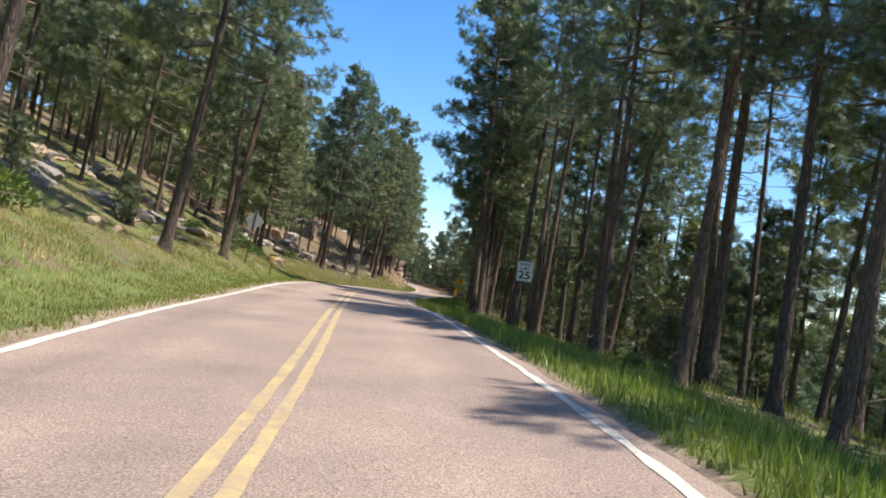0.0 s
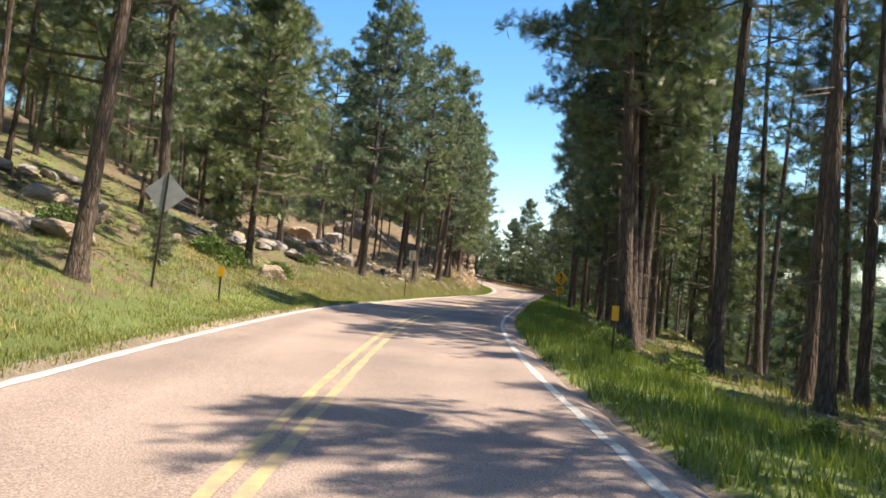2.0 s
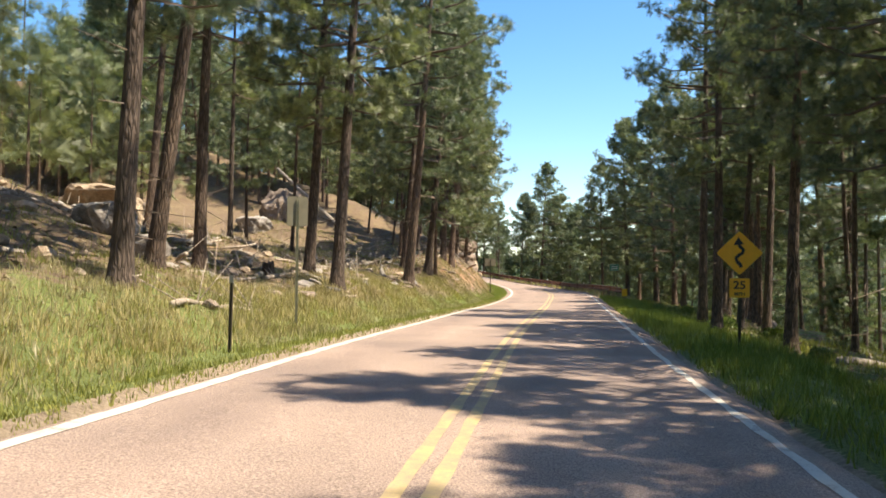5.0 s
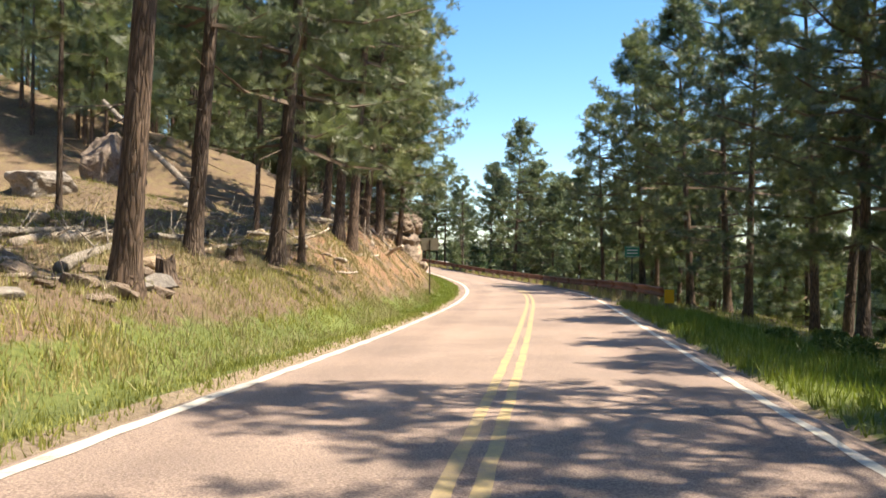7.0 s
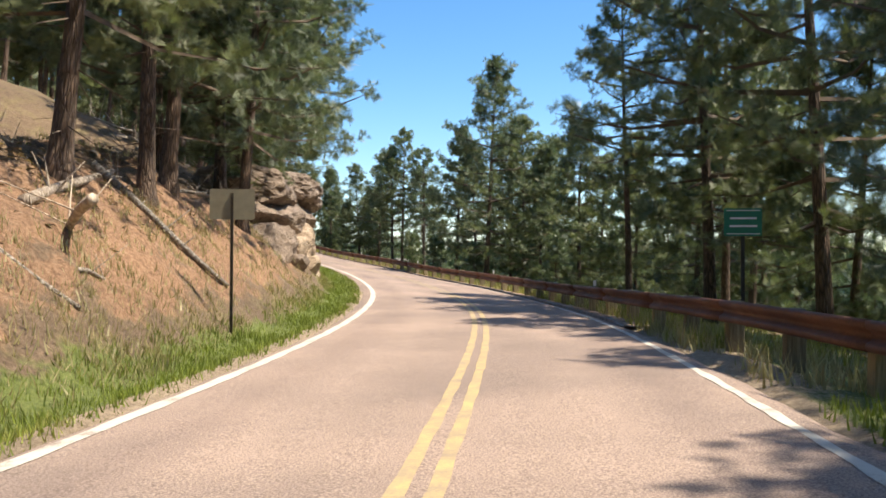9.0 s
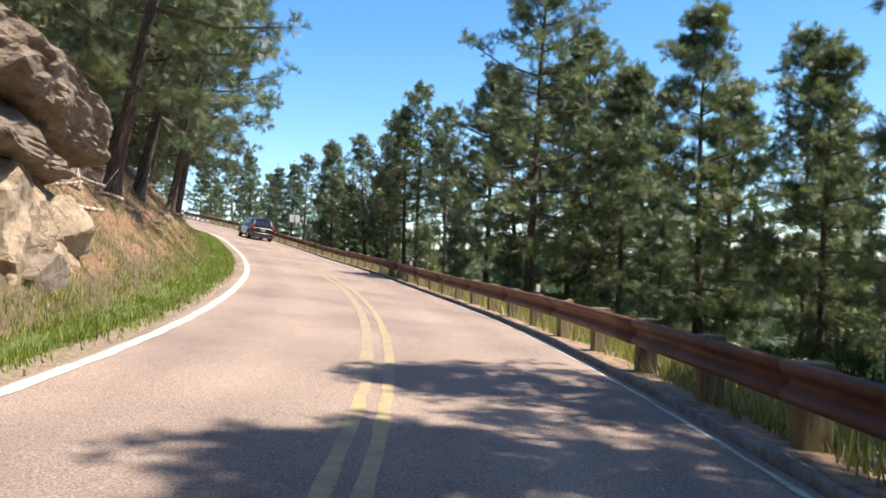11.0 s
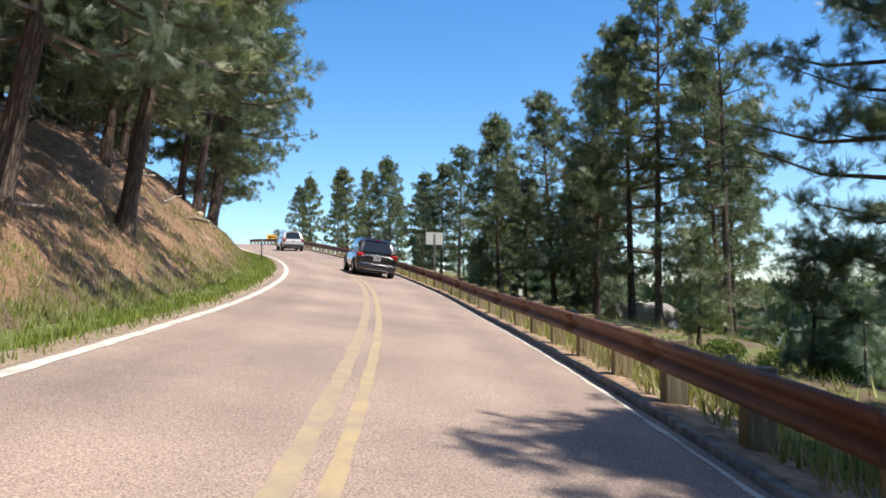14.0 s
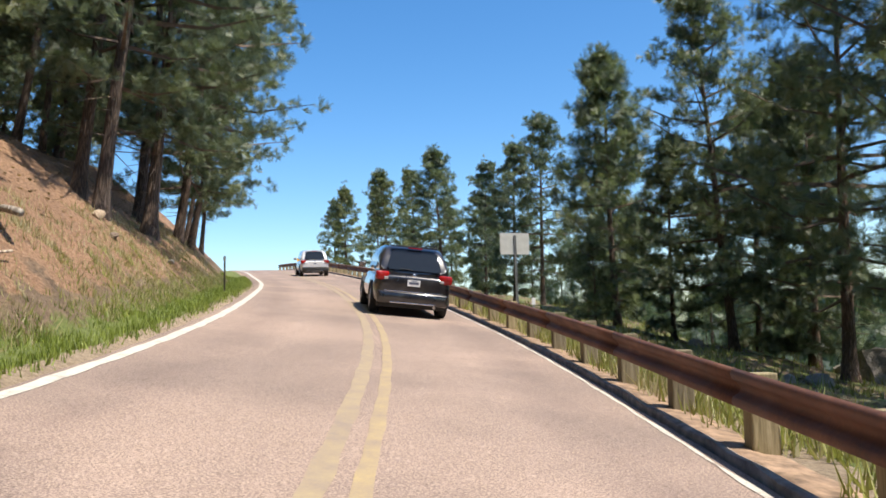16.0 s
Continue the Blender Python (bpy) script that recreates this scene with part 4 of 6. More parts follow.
prof = WAVE + [(a + 0.006, b) for a, b in reversed(WAVE)]
n_posts = int((RAIL_TO - RAIL_FROM) / PITCH)
for k in range(0, n_posts, 2):
    s0, s1 = RAIL_FROM + k * PITCH, min(RAIL_FROM + (k + 2) * PITCH + 0.12, RAIL_TO)
    rows = np.linspace(s0, s1, 6)
    vs, fs, m = [], [], len(prof)
    lap = 0.004 * (k // 2 % 2)
    for s in rows:
        vs += [rail_point(s, RAIL_D + flare(s) + a - lap, b) for a, b in prof]
    for i in range(len(rows) - 1):
        for j in range(m):
            fs.append((i * m + j, i * m + (j + 1) % m, (i + 1) * m + (j + 1) % m, (i + 1) * m + j))
    fs += [tuple(range(m))[::-1], tuple((len(rows) - 1) * m + j for j in range(m))]
    part("rail_beam", mesh_of("rail_beam", vs, fs, RUST, True), RUST, rail)
post_me = bpy.data.meshes.new("post")
b = boxed(0, 0, 0.035, 0.23, 0.19, 1.30, bevel=0.014)
b.to_mesh(post_me)
b.free()
post_me.materials.append(POST_WOOD)
rr = random.Random(3)
for k in range(n_posts + 1):
    s = RAIL_FROM + 0.06 + k * PITCH
    ob = new("post", post_me)
    ob.matrix_world = Matrix.Translation(rail_point(s, RAIL_D + flare(s) - 0.145, rr.uniform(-0.015, 0.03))) @ pose(0, 0, 0, rr.uniform(-1.5, 1.5), rr.uniform(-1.0, 1.5), facing(s) + rr.uniform(-4, 4))
    ob.parent = rail
# small white reflectors on the posts
for s in (127.0, 142.0, 157.0, 172.0, 187.0, 202.0, 217.0):
    k = round((s - RAIL_FROM) / PITCH)
    s = RAIL_FROM + 0.06 + k * PITCH
    p = rail_point(s, RAIL_D + flare(s) - 0.145, 0.715)
    t = thing("post_reflector", Matrix.Translation(p) @ pose(0, 0, 0, 0, 0, facing(s)), "small white reflector plate on a guardrail post", "reflector", "guardrail reflectors")
    part("plate", boxed(0, -0.106, 0.08, 0.075, 0.008, 0.14, bevel=0.003), SIGN_WHITE, t)
    part("bracket", boxed(0, -0.100, 0.03, 0.04, 0.006, 0.16), STEEL, t)

# ---------------------------------------------------------------- signs and marker posts
def text_mesh(name, text, size, material, width=None):
    cu = bpy.data.curves.new(name, "FONT")
    cu.body, cu.size, cu.align_x, cu.align_y, cu.extrude, cu.offset = text, size, "CENTER", "CENTER", 0.001, size * 0.018
    tmp = bpy.data.objects.new(name, cu)
    scene.collection.objects.link(tmp)
    me = bpy.data.meshes.new_from_object(tmp.evaluated_get(bpy.context.evaluated_depsgraph_get()))
    bpy.data.objects.remove(tmp)
    bpy.data.curves.remove(cu)
    xs = [v.co.x for v in me.vertices]
    k = width / (max(xs) - min(xs)) if width else 1
    for v in me.vertices:
        v.co = (v.co.x * k, -v.co.z, v.co.y)
    me.materials.clear()
    me.materials.append(material)
    return me


def lettering(t, text, x, z, size, width, y=-0.008, material=None):
    ob = part("lettering", text_mesh("lettering", text, size, material or SIGN_BLACK, width), SIGN_BLACK, t)
    ob.location = (x, y, z)
    return ob


def plate(w, h, r=0.03, y=0.0, thick=0.006, corner=4, turn=0.0):
    """A thin sheet with rounded corners, upright, facing -y."""
    bm = bmesh.new()
    pts = []
    for cx, cz, a0 in ((w / 2 - r, h / 2 - r, 0), (-w / 2 + r, h / 2 - r, 90), (-w / 2 + r, -h / 2 + r, 180), (w / 2 - r, -h / 2 + r, 270)):
        for i in range(corner + 1):
            a = radians(a0 + 90 * i / corner)
            pts.append((cx + r * math.cos(a), cz + r * math.sin(a)))
    c, s = math.cos(radians(turn)), math.sin(radians(turn))
    pts = [(x * c - z * s, x * s + z * c) for x, z in pts]
    lo = [bm.verts.new((x, y - thick / 2, z)) for x, z in pts]
    hi = [bm.verts.new((x, y + thick / 2, z)) for x, z in pts]
    bm.faces.new(lo)
    bm.faces.new(hi[::-1])
    n = len(pts)
    for i in range(n):
        bm.faces.new((lo[(i + 1) % n], lo[i], hi[i], hi[(i + 1) % n]))
    bmesh.ops.recalc_face_normals(bm, faces=bm.faces)
    return bm


def lift(bm, z, y=0.0):
    bmesh.ops.translate(bm, verts=bm.verts, vec=(0, y, z))
    return bm


def channel_post(t, top, width=0.055, material=None):
    bm = bmesh.new()
    box(bm, 0, 0.032, top / 2 - 0.2, width, 0.008, top + 0.4)
    box(bm, -width / 2, 0.018, top / 2 - 0.2, 0.006, 0.034, top + 0.4)
    box(bm, width / 2, 0.018, top / 2 - 0.2, 0.006, 0.034, top + 0.4)
    return part("post", bm, material or SIGN_POST, t)


def sign_at(name, s, d, turn, label, category, lean=0.0, group=""):
    return thing(name, Matrix.Translation(spot(s, d)) @ pose(0, 0, 0, 0, lean, facing(s) + turn), label, category, group)


def road_z(s, d, z):
    """Height over the ground at (s, d) of a point z above the road's middle line."""
    return float(np.interp(s, S_ALL, CZ)) + z - spot(s, d).z


# speed limit
t = sign_at("speed_limit_sign", 29.6, 6.65, -4, "white speed limit sign on a post among the pines", "road sign", -1)
h = road_z(29.6, 6.65, 1.98)
channel_post(t, h + 0.36)
part("sign_plate", lift(plate(0.61, 0.78, 0.04), h), SIGN_WHITE, t)
for dx, dz, w, hh in ((0, 0.367, 0.56, 0.012), (0, -0.367, 0.56, 0.012), (-0.283, 0, 0.012, 0.72), (0.283, 0, 0.012, 0.72)):
    part("border", boxed(dx, -0.006, h + dz, w, 0.003, hh), SIGN_BLACK, t)
lettering(t, "SPEED", 0, h + 0.26, 0.15, 0.44)
lettering(t, "LIMIT", 0, h + 0.10, 0.15, 0.36)
lettering(t, "25", 0, h - 0.16, 0.42, 0.46)

# diamond warning sign seen from behind
t = sign_at("diamond_sign", 41.0, -6.0, 12, "weathered grey back of a diamond warning sign on a slim post", "road sign", 4)
h = road_z(41, -6.0, 2.83)
channel_post(t, h + 0.50, 0.05)
part("sign_plate", lift(plate(0.72, 0.72, 0.05, y=0.042, turn=45), h), SIGN_BACK, t)

# yellow object markers, a pair beside the road
for s, d, w, hh, zc, lb in ((43.0, -5.0, 0.17, 0.27, 1.0, "small faded yellow marker plate on a dark post in the grass"), (40.5, 5.0, 0.16, 0.34, 0.72, "narrow yellow object marker on a dark post in the grass")):
    t = sign_at("object_marker", s, d, 0, lb, "road marker", 1, "yellow object markers")
    h = road_z(s, d, zc)
    channel_post(t, h + hh / 2, 0.04)
    part("marker_plate", lift(plate(w, hh, 0.015), h), SIGN_YELLOW, t)

# winding road sign with advisory speed
t = sign_at("winding_road_sign", 77.5, 5.0, -6, "yellow diamond winding road sign with an advisory speed plate", "road sign", 0)
h = road_z(77.5, 5.0, 1.86)
channel_post(t, h + 0.45)
part("sign_plate", lift(plate(0.72, 0.72, 0.05, turn=45), h), SIGN_YELLOW, t)
bm = bmesh.new()
pts = [(0.035, -0.33), (0.02, -0.27), (-0.055, -0.19), (-0.075, -0.12), (-0.02, -0.05), (0.065, 0.0), (0.085, 0.07), (0.03, 0.13), (-0.015, 0.19)]
ring = []
for i, (x, z) in enumerate(pts):
    a, b = pts[max(i - 1, 0)], pts[min(i + 1, len(pts) - 1)]
    dx, dz = b[0] - a[0], b[1] - a[1]
    n = math.hypot(dx, dz)
    ring.append([bm.verts.new((x + k * dz / n * 0.038, -0.007, h + z - k * dx / n * 0.038)) for k in (-1, 1)])
for a, b in zip(ring, ring[1:]):
    bm.faces.new((a[0], a[1], b[1], b[0]))
bm.faces.new([bm.verts.new((x, -0.007, h + z)) for x, z in ((-0.13, 0.18), (0.095, 0.20), (-0.025, 0.37))])
bmesh.ops.recalc_face_normals(bm, faces=bm.faces)
part("curved_arrow", bm, SIGN_BLACK, t)
part("speed_plate", lift(plate(0.44, 0.44, 0.03), h - 0.80), SIGN_YELLOW, t)
lettering(t, "25", 0, h - 0.74, 0.25, 0.26)
lettering(t, "MPH", 0, h - 0.94, 0.10, 0.22)

# speed sign seen from behind, and a short delineator before it
t = sign_at("sign_seen_from_behind", 75.5, -4.85, 25, "olive-grey back of a rectangular sign on a slim post", "road sign", 0)
h = road_z(75.5, -4.85, 2.62)
channel_post(t, h + 0.33, 0.05, POST_PALE)
part("sign_plate", lift(plate(0.46, 0.66, 0.04, y=0.042), h + 0.05), SIGN_BACK_OLIVE, t)


def delineator(s, d, top, label):
    t = sign_at("delineator_post", s, d, 0, label, "marker post", 1, "delineator posts")
    channel_post(t, top, 0.045)
    part("reflector", lift(plate(0.075, 0.13, 0.01, y=-0.004), top - 0.09), STEEL, t)


delineator(70.5, -4.3, 1.25, "slim steel delineator post in the verge grass")
delineator(196.0, -3.75, 1.12, "dark delineator post with a grey reflector in the grass")

# sign facing away at the cut bank
t = sign_at("sign_seen_from_behind", 119.0, -4.45, 8, "grey-brown back of a wide sign before the rock", "road sign", 0)
h = road_z(119, -4.45, 2.32)
channel_post(t, h + 0.2, 0.05)
part("sign_plate", lift(plate(0.80, 0.55, 0.04, y=0.042), h), SIGN_BACK_OLIVE, t)

# green sign behind the rail
t = sign_at("green_sign", 119.5, 4.7, -4, "small green roadside sign with pale unreadable lines", "road sign", 0)
h = road_z(119.5, 4.7, 2.02)
channel_post(t, h + 0.2, 0.06)
part("sign_plate", lift(plate(0.66, 0.50, 0.03), h), SIGN_GREEN, t)
for z, w in ((0.21, 0.58), (0.07, 0.46), (-0.07, 0.48), (-0.21, 0.58)):
    part("text_bar", boxed(0.01, -0.007, h + z, w, 0.003, 0.035 if abs(z) < 0.1 else 0.014), SIGN_WHITE, t)

# yellow end plate of the guardrail
t = thing("end_marker", Matrix.Translation(rail_point(RAIL_FROM - 0.12, RAIL_D + flare(RAIL_FROM) - 0.17, -0.06)) @ pose(0, 0, 0, 0, 0, facing(RAIL_FROM)), "yellow marker plate on the guardrail's blunt end", "road marker")
part("marker_plate", lift(plate(0.30, 0.44, 0.02), 0.50), SIGN_YELLOW, t)
part("post", boxed(0, 0.05, 0.20, 0.09, 0.08, 0.9, bevel=0.008), POST_WOOD, t)

# white sign seen from behind beyond the rail
t = sign_at("sign_seen_from_behind", 193.0, 4.4, 12, "pale grey back of a rectangular sign behind the guardrail", "road sign", 0)
h = road_z(193, 4.4, 1.60)
channel_post(t, h + 0.24, 0.06, STEEL)
part("sign_plate", lift(plate(0.90, 0.60, 0.03, y=0.042), h), plain("pale_sign_back", (0.50, 0.50, 0.47), 0.5, 0.2, 0.08), t)

# yellow arrow board at the far bend
t = sign_at("arrow_sign", 256.0, 4.6, -8, "wide yellow arrow board at the outside of the far bend", "road sign", 0)
h = road_z(256, 4.6, 0.95)
channel_post(t, h + 0.3, 0.07)
part("sign_plate", lift(plate(1.22, 0.61, 0.04), h), SIGN_YELLOW, t)
bm = bmesh.new()
box(bm, 0.12, -0.007, h, 0.62, 0.003, 0.13)
bm.faces.new([bm.verts.new((x, -0.0075, h + z)) for x, z in ((-0.15, 0.2), (-0.48, 0.0), (-0.15, -0.2))])
part("arrow", bm, SIGN_BLACK, t)

# ---------------------------------------------------------------- rocks, logs, shrubs, grass
def rock_mesh(seed, sx, sy, sz, rough=0.16, cuts=9, sub=4, blocky=0.0):
    """An angular boulder: a ball cut by random planes, then worn by noise."""
    rng = random.Random(seed)
    bm = bmesh.new()
    bmesh.ops.create_icosphere(bm, subdivisions=sub, radius=1.0)
    planes = []
    for _ in range(cuts):
        n = Vector((rng.gauss(0, 1), rng.gauss(0, 1), rng.gauss(0, 0.8))).normalized()
        planes.append((n, rng.uniform(0.52, 0.82)))
    if blocky:
        for n in ((1, 0, 0), (-1, 0, 0), (0, 1, 0), (0, -1, 0), (0, 0, 1), (0, 0, -1)):
            n = (Vector(n) + Vector((rng.uniform(-0.2, 0.2), rng.uniform(-0.2, 0.2), rng.uniform(-0.2, 0.2)))).normalized()
            planes.append((n, blocky * rng.uniform(0.9, 1.1)))
    o = Vector((rng.uniform(-50, 50), rng.uniform(-50, 50), rng.uniform(-50, 50)))
    for v in bm.verts:
        c = v.co.copy()
        for n, k in planes:
            e = c.dot(n) - k
            if e > 0:
                c -= n * e * 0.93
        q = Vector((c.x * sx, c.y * sy, c.z * sz))
        f = noise.fractal(q * 0.8 + o, 1.0, 2.0, 3) * 0.55 + noise.fractal(q * 2.6 + o, 1.0, 2.1, 3) * 0.35 + noise.fractal(q * 7 + o, 1.0, 2.0, 2) * 0.12
        v.co = Vector((c.x * sx, c.y * sy, c.z * sz)) * (1 + rough * f)
    me = bpy.data.meshes.new("rock")
    bm.to_mesh(me)
    bm.free()
    return me


def boulder(name, seed, s, d, size, material, label, sink=0.35, turn=0.0, group="", tip=(0, 0), lift_up=0.0, parent=None, blocky=0.0, rough=0.16, sub=4):
    me = rock_mesh(seed, *size, blocky=blocky, rough=rough, sub=sub)
    me.materials.append(material)
    ob = new(name, me)
    ob.matrix_world = Matrix.Translation(spot(s, d, size[2] * (1 - 2 * sink) * 0.7 + lift_up)) @ pose(0, 0, 0, tip[0], tip[1], facing(s) + turn)
    if parent:
        ob.parent = parent
        return ob
    return tagged(ob, label, "rock", group)


# the rock face beside the bend: stacked ledges, the top one hanging over
face = thing("rock_outcrop", Matrix(), "tall pale sandstone outcrop with an overhanging grey ledge beside the road", "rock")
blocks = [
    (101, 139.6, -6.3, (2.05, 2.4, 2.1), 1.05, PALE_ROCK, 4, (0, 4)), (102, 135.8, -6.6, (2.0, 2.5, 2.0), 1.15, PALE_ROCK, -6, (0, 0)),
    (103, 132.4, -6.9, (2.0, 2.5, 1.9), 1.00, DARK_ROCK, 8, (0, 3)), (104, 142.6, -7.6, (1.3, 1.6, 1.3), 0.90, PALE_ROCK, 14, (0, 0)),
    (105, 138.7, -6.7, (2.1, 3.5, 0.75), 2.95, DARK_ROCK, 2, (-4, 2)), (106, 133.6, -7.1, (1.9, 2.8, 0.9), 2.8, DARK_ROCK, -5, (-4, 3)),
    (107, 140.6, -6.35, (2.1, 3.9, 0.95), 3.65, DARK_ROCK, 3, (-5, 2)), (108, 134.6, -7.1, (2.1, 3.0, 1.0), 3.6, DARK_ROCK, -6, (-3, 4))]
face_rng = random.Random(19)
for k in range(22):                          # broken blocks in the face and scree at its foot
    z = face_rng.uniform(0.1, 2.1) if k < 14 else face_rng.uniform(-0.15, 0.35)
    r = face_rng.uniform(0.42, 0.85)
    blocks.append((120 + k, face_rng.uniform(132.0, 141.2), -5.35 + 0.28 * (1 - z) + face_rng.uniform(-0.15, 0.10), (r * 0.8, r * face_rng.uniform(0.9, 1.4), r * face_rng.uniform(0.6, 1.0)), z, PALE_ROCK if k % 4 else DARK_ROCK, face_rng.uniform(-18, 18), (face_rng.uniform(-8, 8), face_rng.uniform(-4, 10))))
for seed, s, d, size, zc, mat, turn, tip in blocks:
    up = road_z(s, d, zc) - size[2] * 0.28
    boulder("rock_block", seed, s, d, size, mat, "", 0.3, turn, tip=tip, lift_up=up, parent=face, blocky=0.74, rough=0.20, sub=5 if size[1] > 2 else 4)

for seed, s, d, size, mat, label, turn in (
        (201, 55.0, -7.3, (0.8, 1.0, 0.75), PALE_ROCK, "pale split boulder in the verge grass", 20), (202, 56.4, -7.9, (0.5, 0.7, 0.4), PALE_ROCK, "small pale stone beside a boulder", 50),
        (208, 88.5, -17.5, (2.0, 3.0, 1.3), PALE_ROCK, "large pale rounded rock on the hillside", 15),
        (209, 82.0, -13.5, (1.5, 2.2, 1.1), GREY_ROCK, "grey boulder with lichen on the hillside", 35), (210, 79.0, -10.5, (0.9, 1.2, 0.7), GREY_ROCK, "dark grey stone at the edge of the slope", 0),
        (211, 126.7, -22.0, (2.1, 2.3, 3.3), DARK_ROCK, "upright grey boulder with a dead log leaning on it", 25), (212, 118.5, -22.5, (1.8, 2.6, 1.2), GREY_ROCK, "low grey boulder among pine trunks", -10),
        (213, 189.8, 13.6, (2.5, 1.9, 1.7), GREY_ROCK, "big broken boulder beyond the guardrail", 20), (214, 188.2, 14.6, (1.5, 1.2, 1.5), GREY_ROCK, "split grey stone beside a big boulder", 60)):
    boulder("boulder", seed, s, d, size, mat, label, 0.40, turn, blocky=0.66, rough=0.26)

ledge_rng = random.Random(88)


def ledge_outcrop(s, d, count, spread, label, size=1.0, mats=(PALE_ROCK, GREY_ROCK, GREY_ROCK)):
    """A heap of broken, bedded slabs that breaks through the turf."""
    heap = thing("rock_outcrop", Matrix.Translation(spot(s, d)), label, "rock", "hillside ledges")
    for k in range(count):
        ds, dd = ledge_rng.gauss(0, spread), ledge_rng.gauss(0, spread * 0.45)
        r = ledge_rng.uniform(0.35, 0.95) * size
        me = rock_mesh(900 + int(s * 7) + k, r, r * ledge_rng.uniform(0.9, 1.7), r * ledge_rng.uniform(0.22, 0.5), rough=0.30, sub=3, blocky=0.66)
        me.materials.append(mats[k % 3])
        ob = new("rock_slab", me)
        ob.parent = heap
        ob.matrix_parent_inverse = heap.matrix_world.inverted()
        ob.matrix_world = Matrix.Translation(spot(s + ds, d + dd, r * 0.10)) @ pose(0, 0, 0, ledge_rng.uniform(-12, 12), ledge_rng.uniform(4, 26), facing(s) + ledge_rng.uniform(-35, 35))


for s, d, count, spread in ((42.6, -10.4, 13, 1.9), (39.0, -11.4, 9, 1.5), (51.0, -14.2, 8, 1.5), (54.0, -17.6, 9, 1.9), (60.5, -13.4, 9, 1.8), (66.0, -11.5, 8, 1.8), (33.0, -13.2, 6, 1.2), (76.0, -15.4, 9, 1.8), (47.5, -19.0, 8, 1.8)):
    ledge_outcrop(s, d, count, spread, "bedded pale and grey rock slabs breaking through the hillside turf")
for s, d, count, spread in ((81.4, -6.9, 12, 1.0), (79.4, -9.0, 10, 1.3), (93.2, -6.5, 13, 0.9), (86.0, -8.2, 9, 1.3)):
    ledge_outcrop(s, d, count, spread, "low heap of small dark broken stones at the terrace edge", 0.42, (DARK_ROCK, GREY_ROCK, DARK_ROCK))
rock_rng = random.Random(77)
SMALL = [rock_mesh(300 + i, 1.0, 0.8, 0.62, sub=2) for i in range(5)]
for me, mat in zip(SMALL, (GREY_ROCK, PALE_ROCK, GREY_ROCK, PALE_ROCK, DARK_ROCK)):
    me.materials.append(mat)
for zone, n, s0, s1, d0, d1, lo, hi in (("a", 40, 20, 75, -22, -8, 0.12, 0.5), ("b", 70, 72, 112, -20, -5.6, 0.08, 0.36), ("e", 18, 79, 93, -8.6, -5.6, 0.08, 0.26), ("f", 24, 150, 200, 5, 14, 0.1, 0.4), ("c", 46, 108, 200, -10, -4.9, 0.06, 0.24), ("d", 16, 40, 110, 7, 16, 0.1, 0.4)):
    for _ in range(n):
        s, d, k = rock_rng.uniform(s0, s1), rock_rng.uniform(d0, d1), rock_rng.uniform(lo, hi)
        ob = new("stone", SMALL[rock_rng.randrange(5)])
        ob.matrix_world = Matrix.Translation(spot(s, d, k * 0.2)) @ pose(0, 0, 0, rock_rng.uniform(-20, 20), rock_rng.uniform(-20, 20), rock_rng.uniform(0, 360)) @ Matrix.Scale(k, 4)
        tagged(ob, "loose weathered stone lying on the slope", "stone", "stones on the slope")


def log_mesh(seed, length, r):
    rng = random.Random(seed)
    pts, rad = [], []
    for i in range(9):
        k = i / 8
        pts.append((length * (k - 0.5), 0.06 * length * 0.2 * math.sin(k * 4 + rng.uniform(0, 1)), 0.02 * math.sin(k * 6)))
        rad.append(r * (1 - 0.45 * k) * rng.uniform(0.92, 1.06))
    v, f = tube_verts(pts, rad, 8)
    f.append(tuple(range(8))[::-1])
    for i in range(4):
        k = rng.uniform(0.2, 0.9)
        a = rng.uniform(0.3, 2.8)
        p = Vector((length * (k - 0.5), 0, 0))
        vv, ff = tube_verts((p, p + Vector((0.12, math.cos(a), math.sin(a))) * rng.uniform(0.25, 0.7)), (r * 0.2, r * 0.08), 5)
        o = len(v)
        v += vv
        f += [tuple(i2 + o for i2 in q) for q in ff]
    return mesh_of("log", v, f, LOGWOOD, True)


def fallen(s, d, length, r, turn, seed, label="bleached fallen log lying on the slope", raise_end=None, lift_up=0.0):
    """A log that lies along the ground between its two ends."""
    a = radians(turn)
    ends = [spot(s + math.cos(a) * length / 2 * k, d + math.sin(a) * length / 2 * k, r * 0.55) for k in (-1, 1)]
    if raise_end:
        ends[1].z += raise_end
    x = (ends[1] - ends[0]).normalized()
    y = Vector((0, 0, 1)).cross(x).normalized()
    m = Matrix((x, y, x.cross(y))).transposed().to_4x4()
    ob = new("fallen_log", log_mesh(seed, (ends[1] - ends[0]).length, r))
    ob.matrix_world = Matrix.Translation((ends[0] + ends[1]) / 2 + Vector((0, 0, lift_up))) @ m
    tagged(ob, label, "log", "fallen logs")


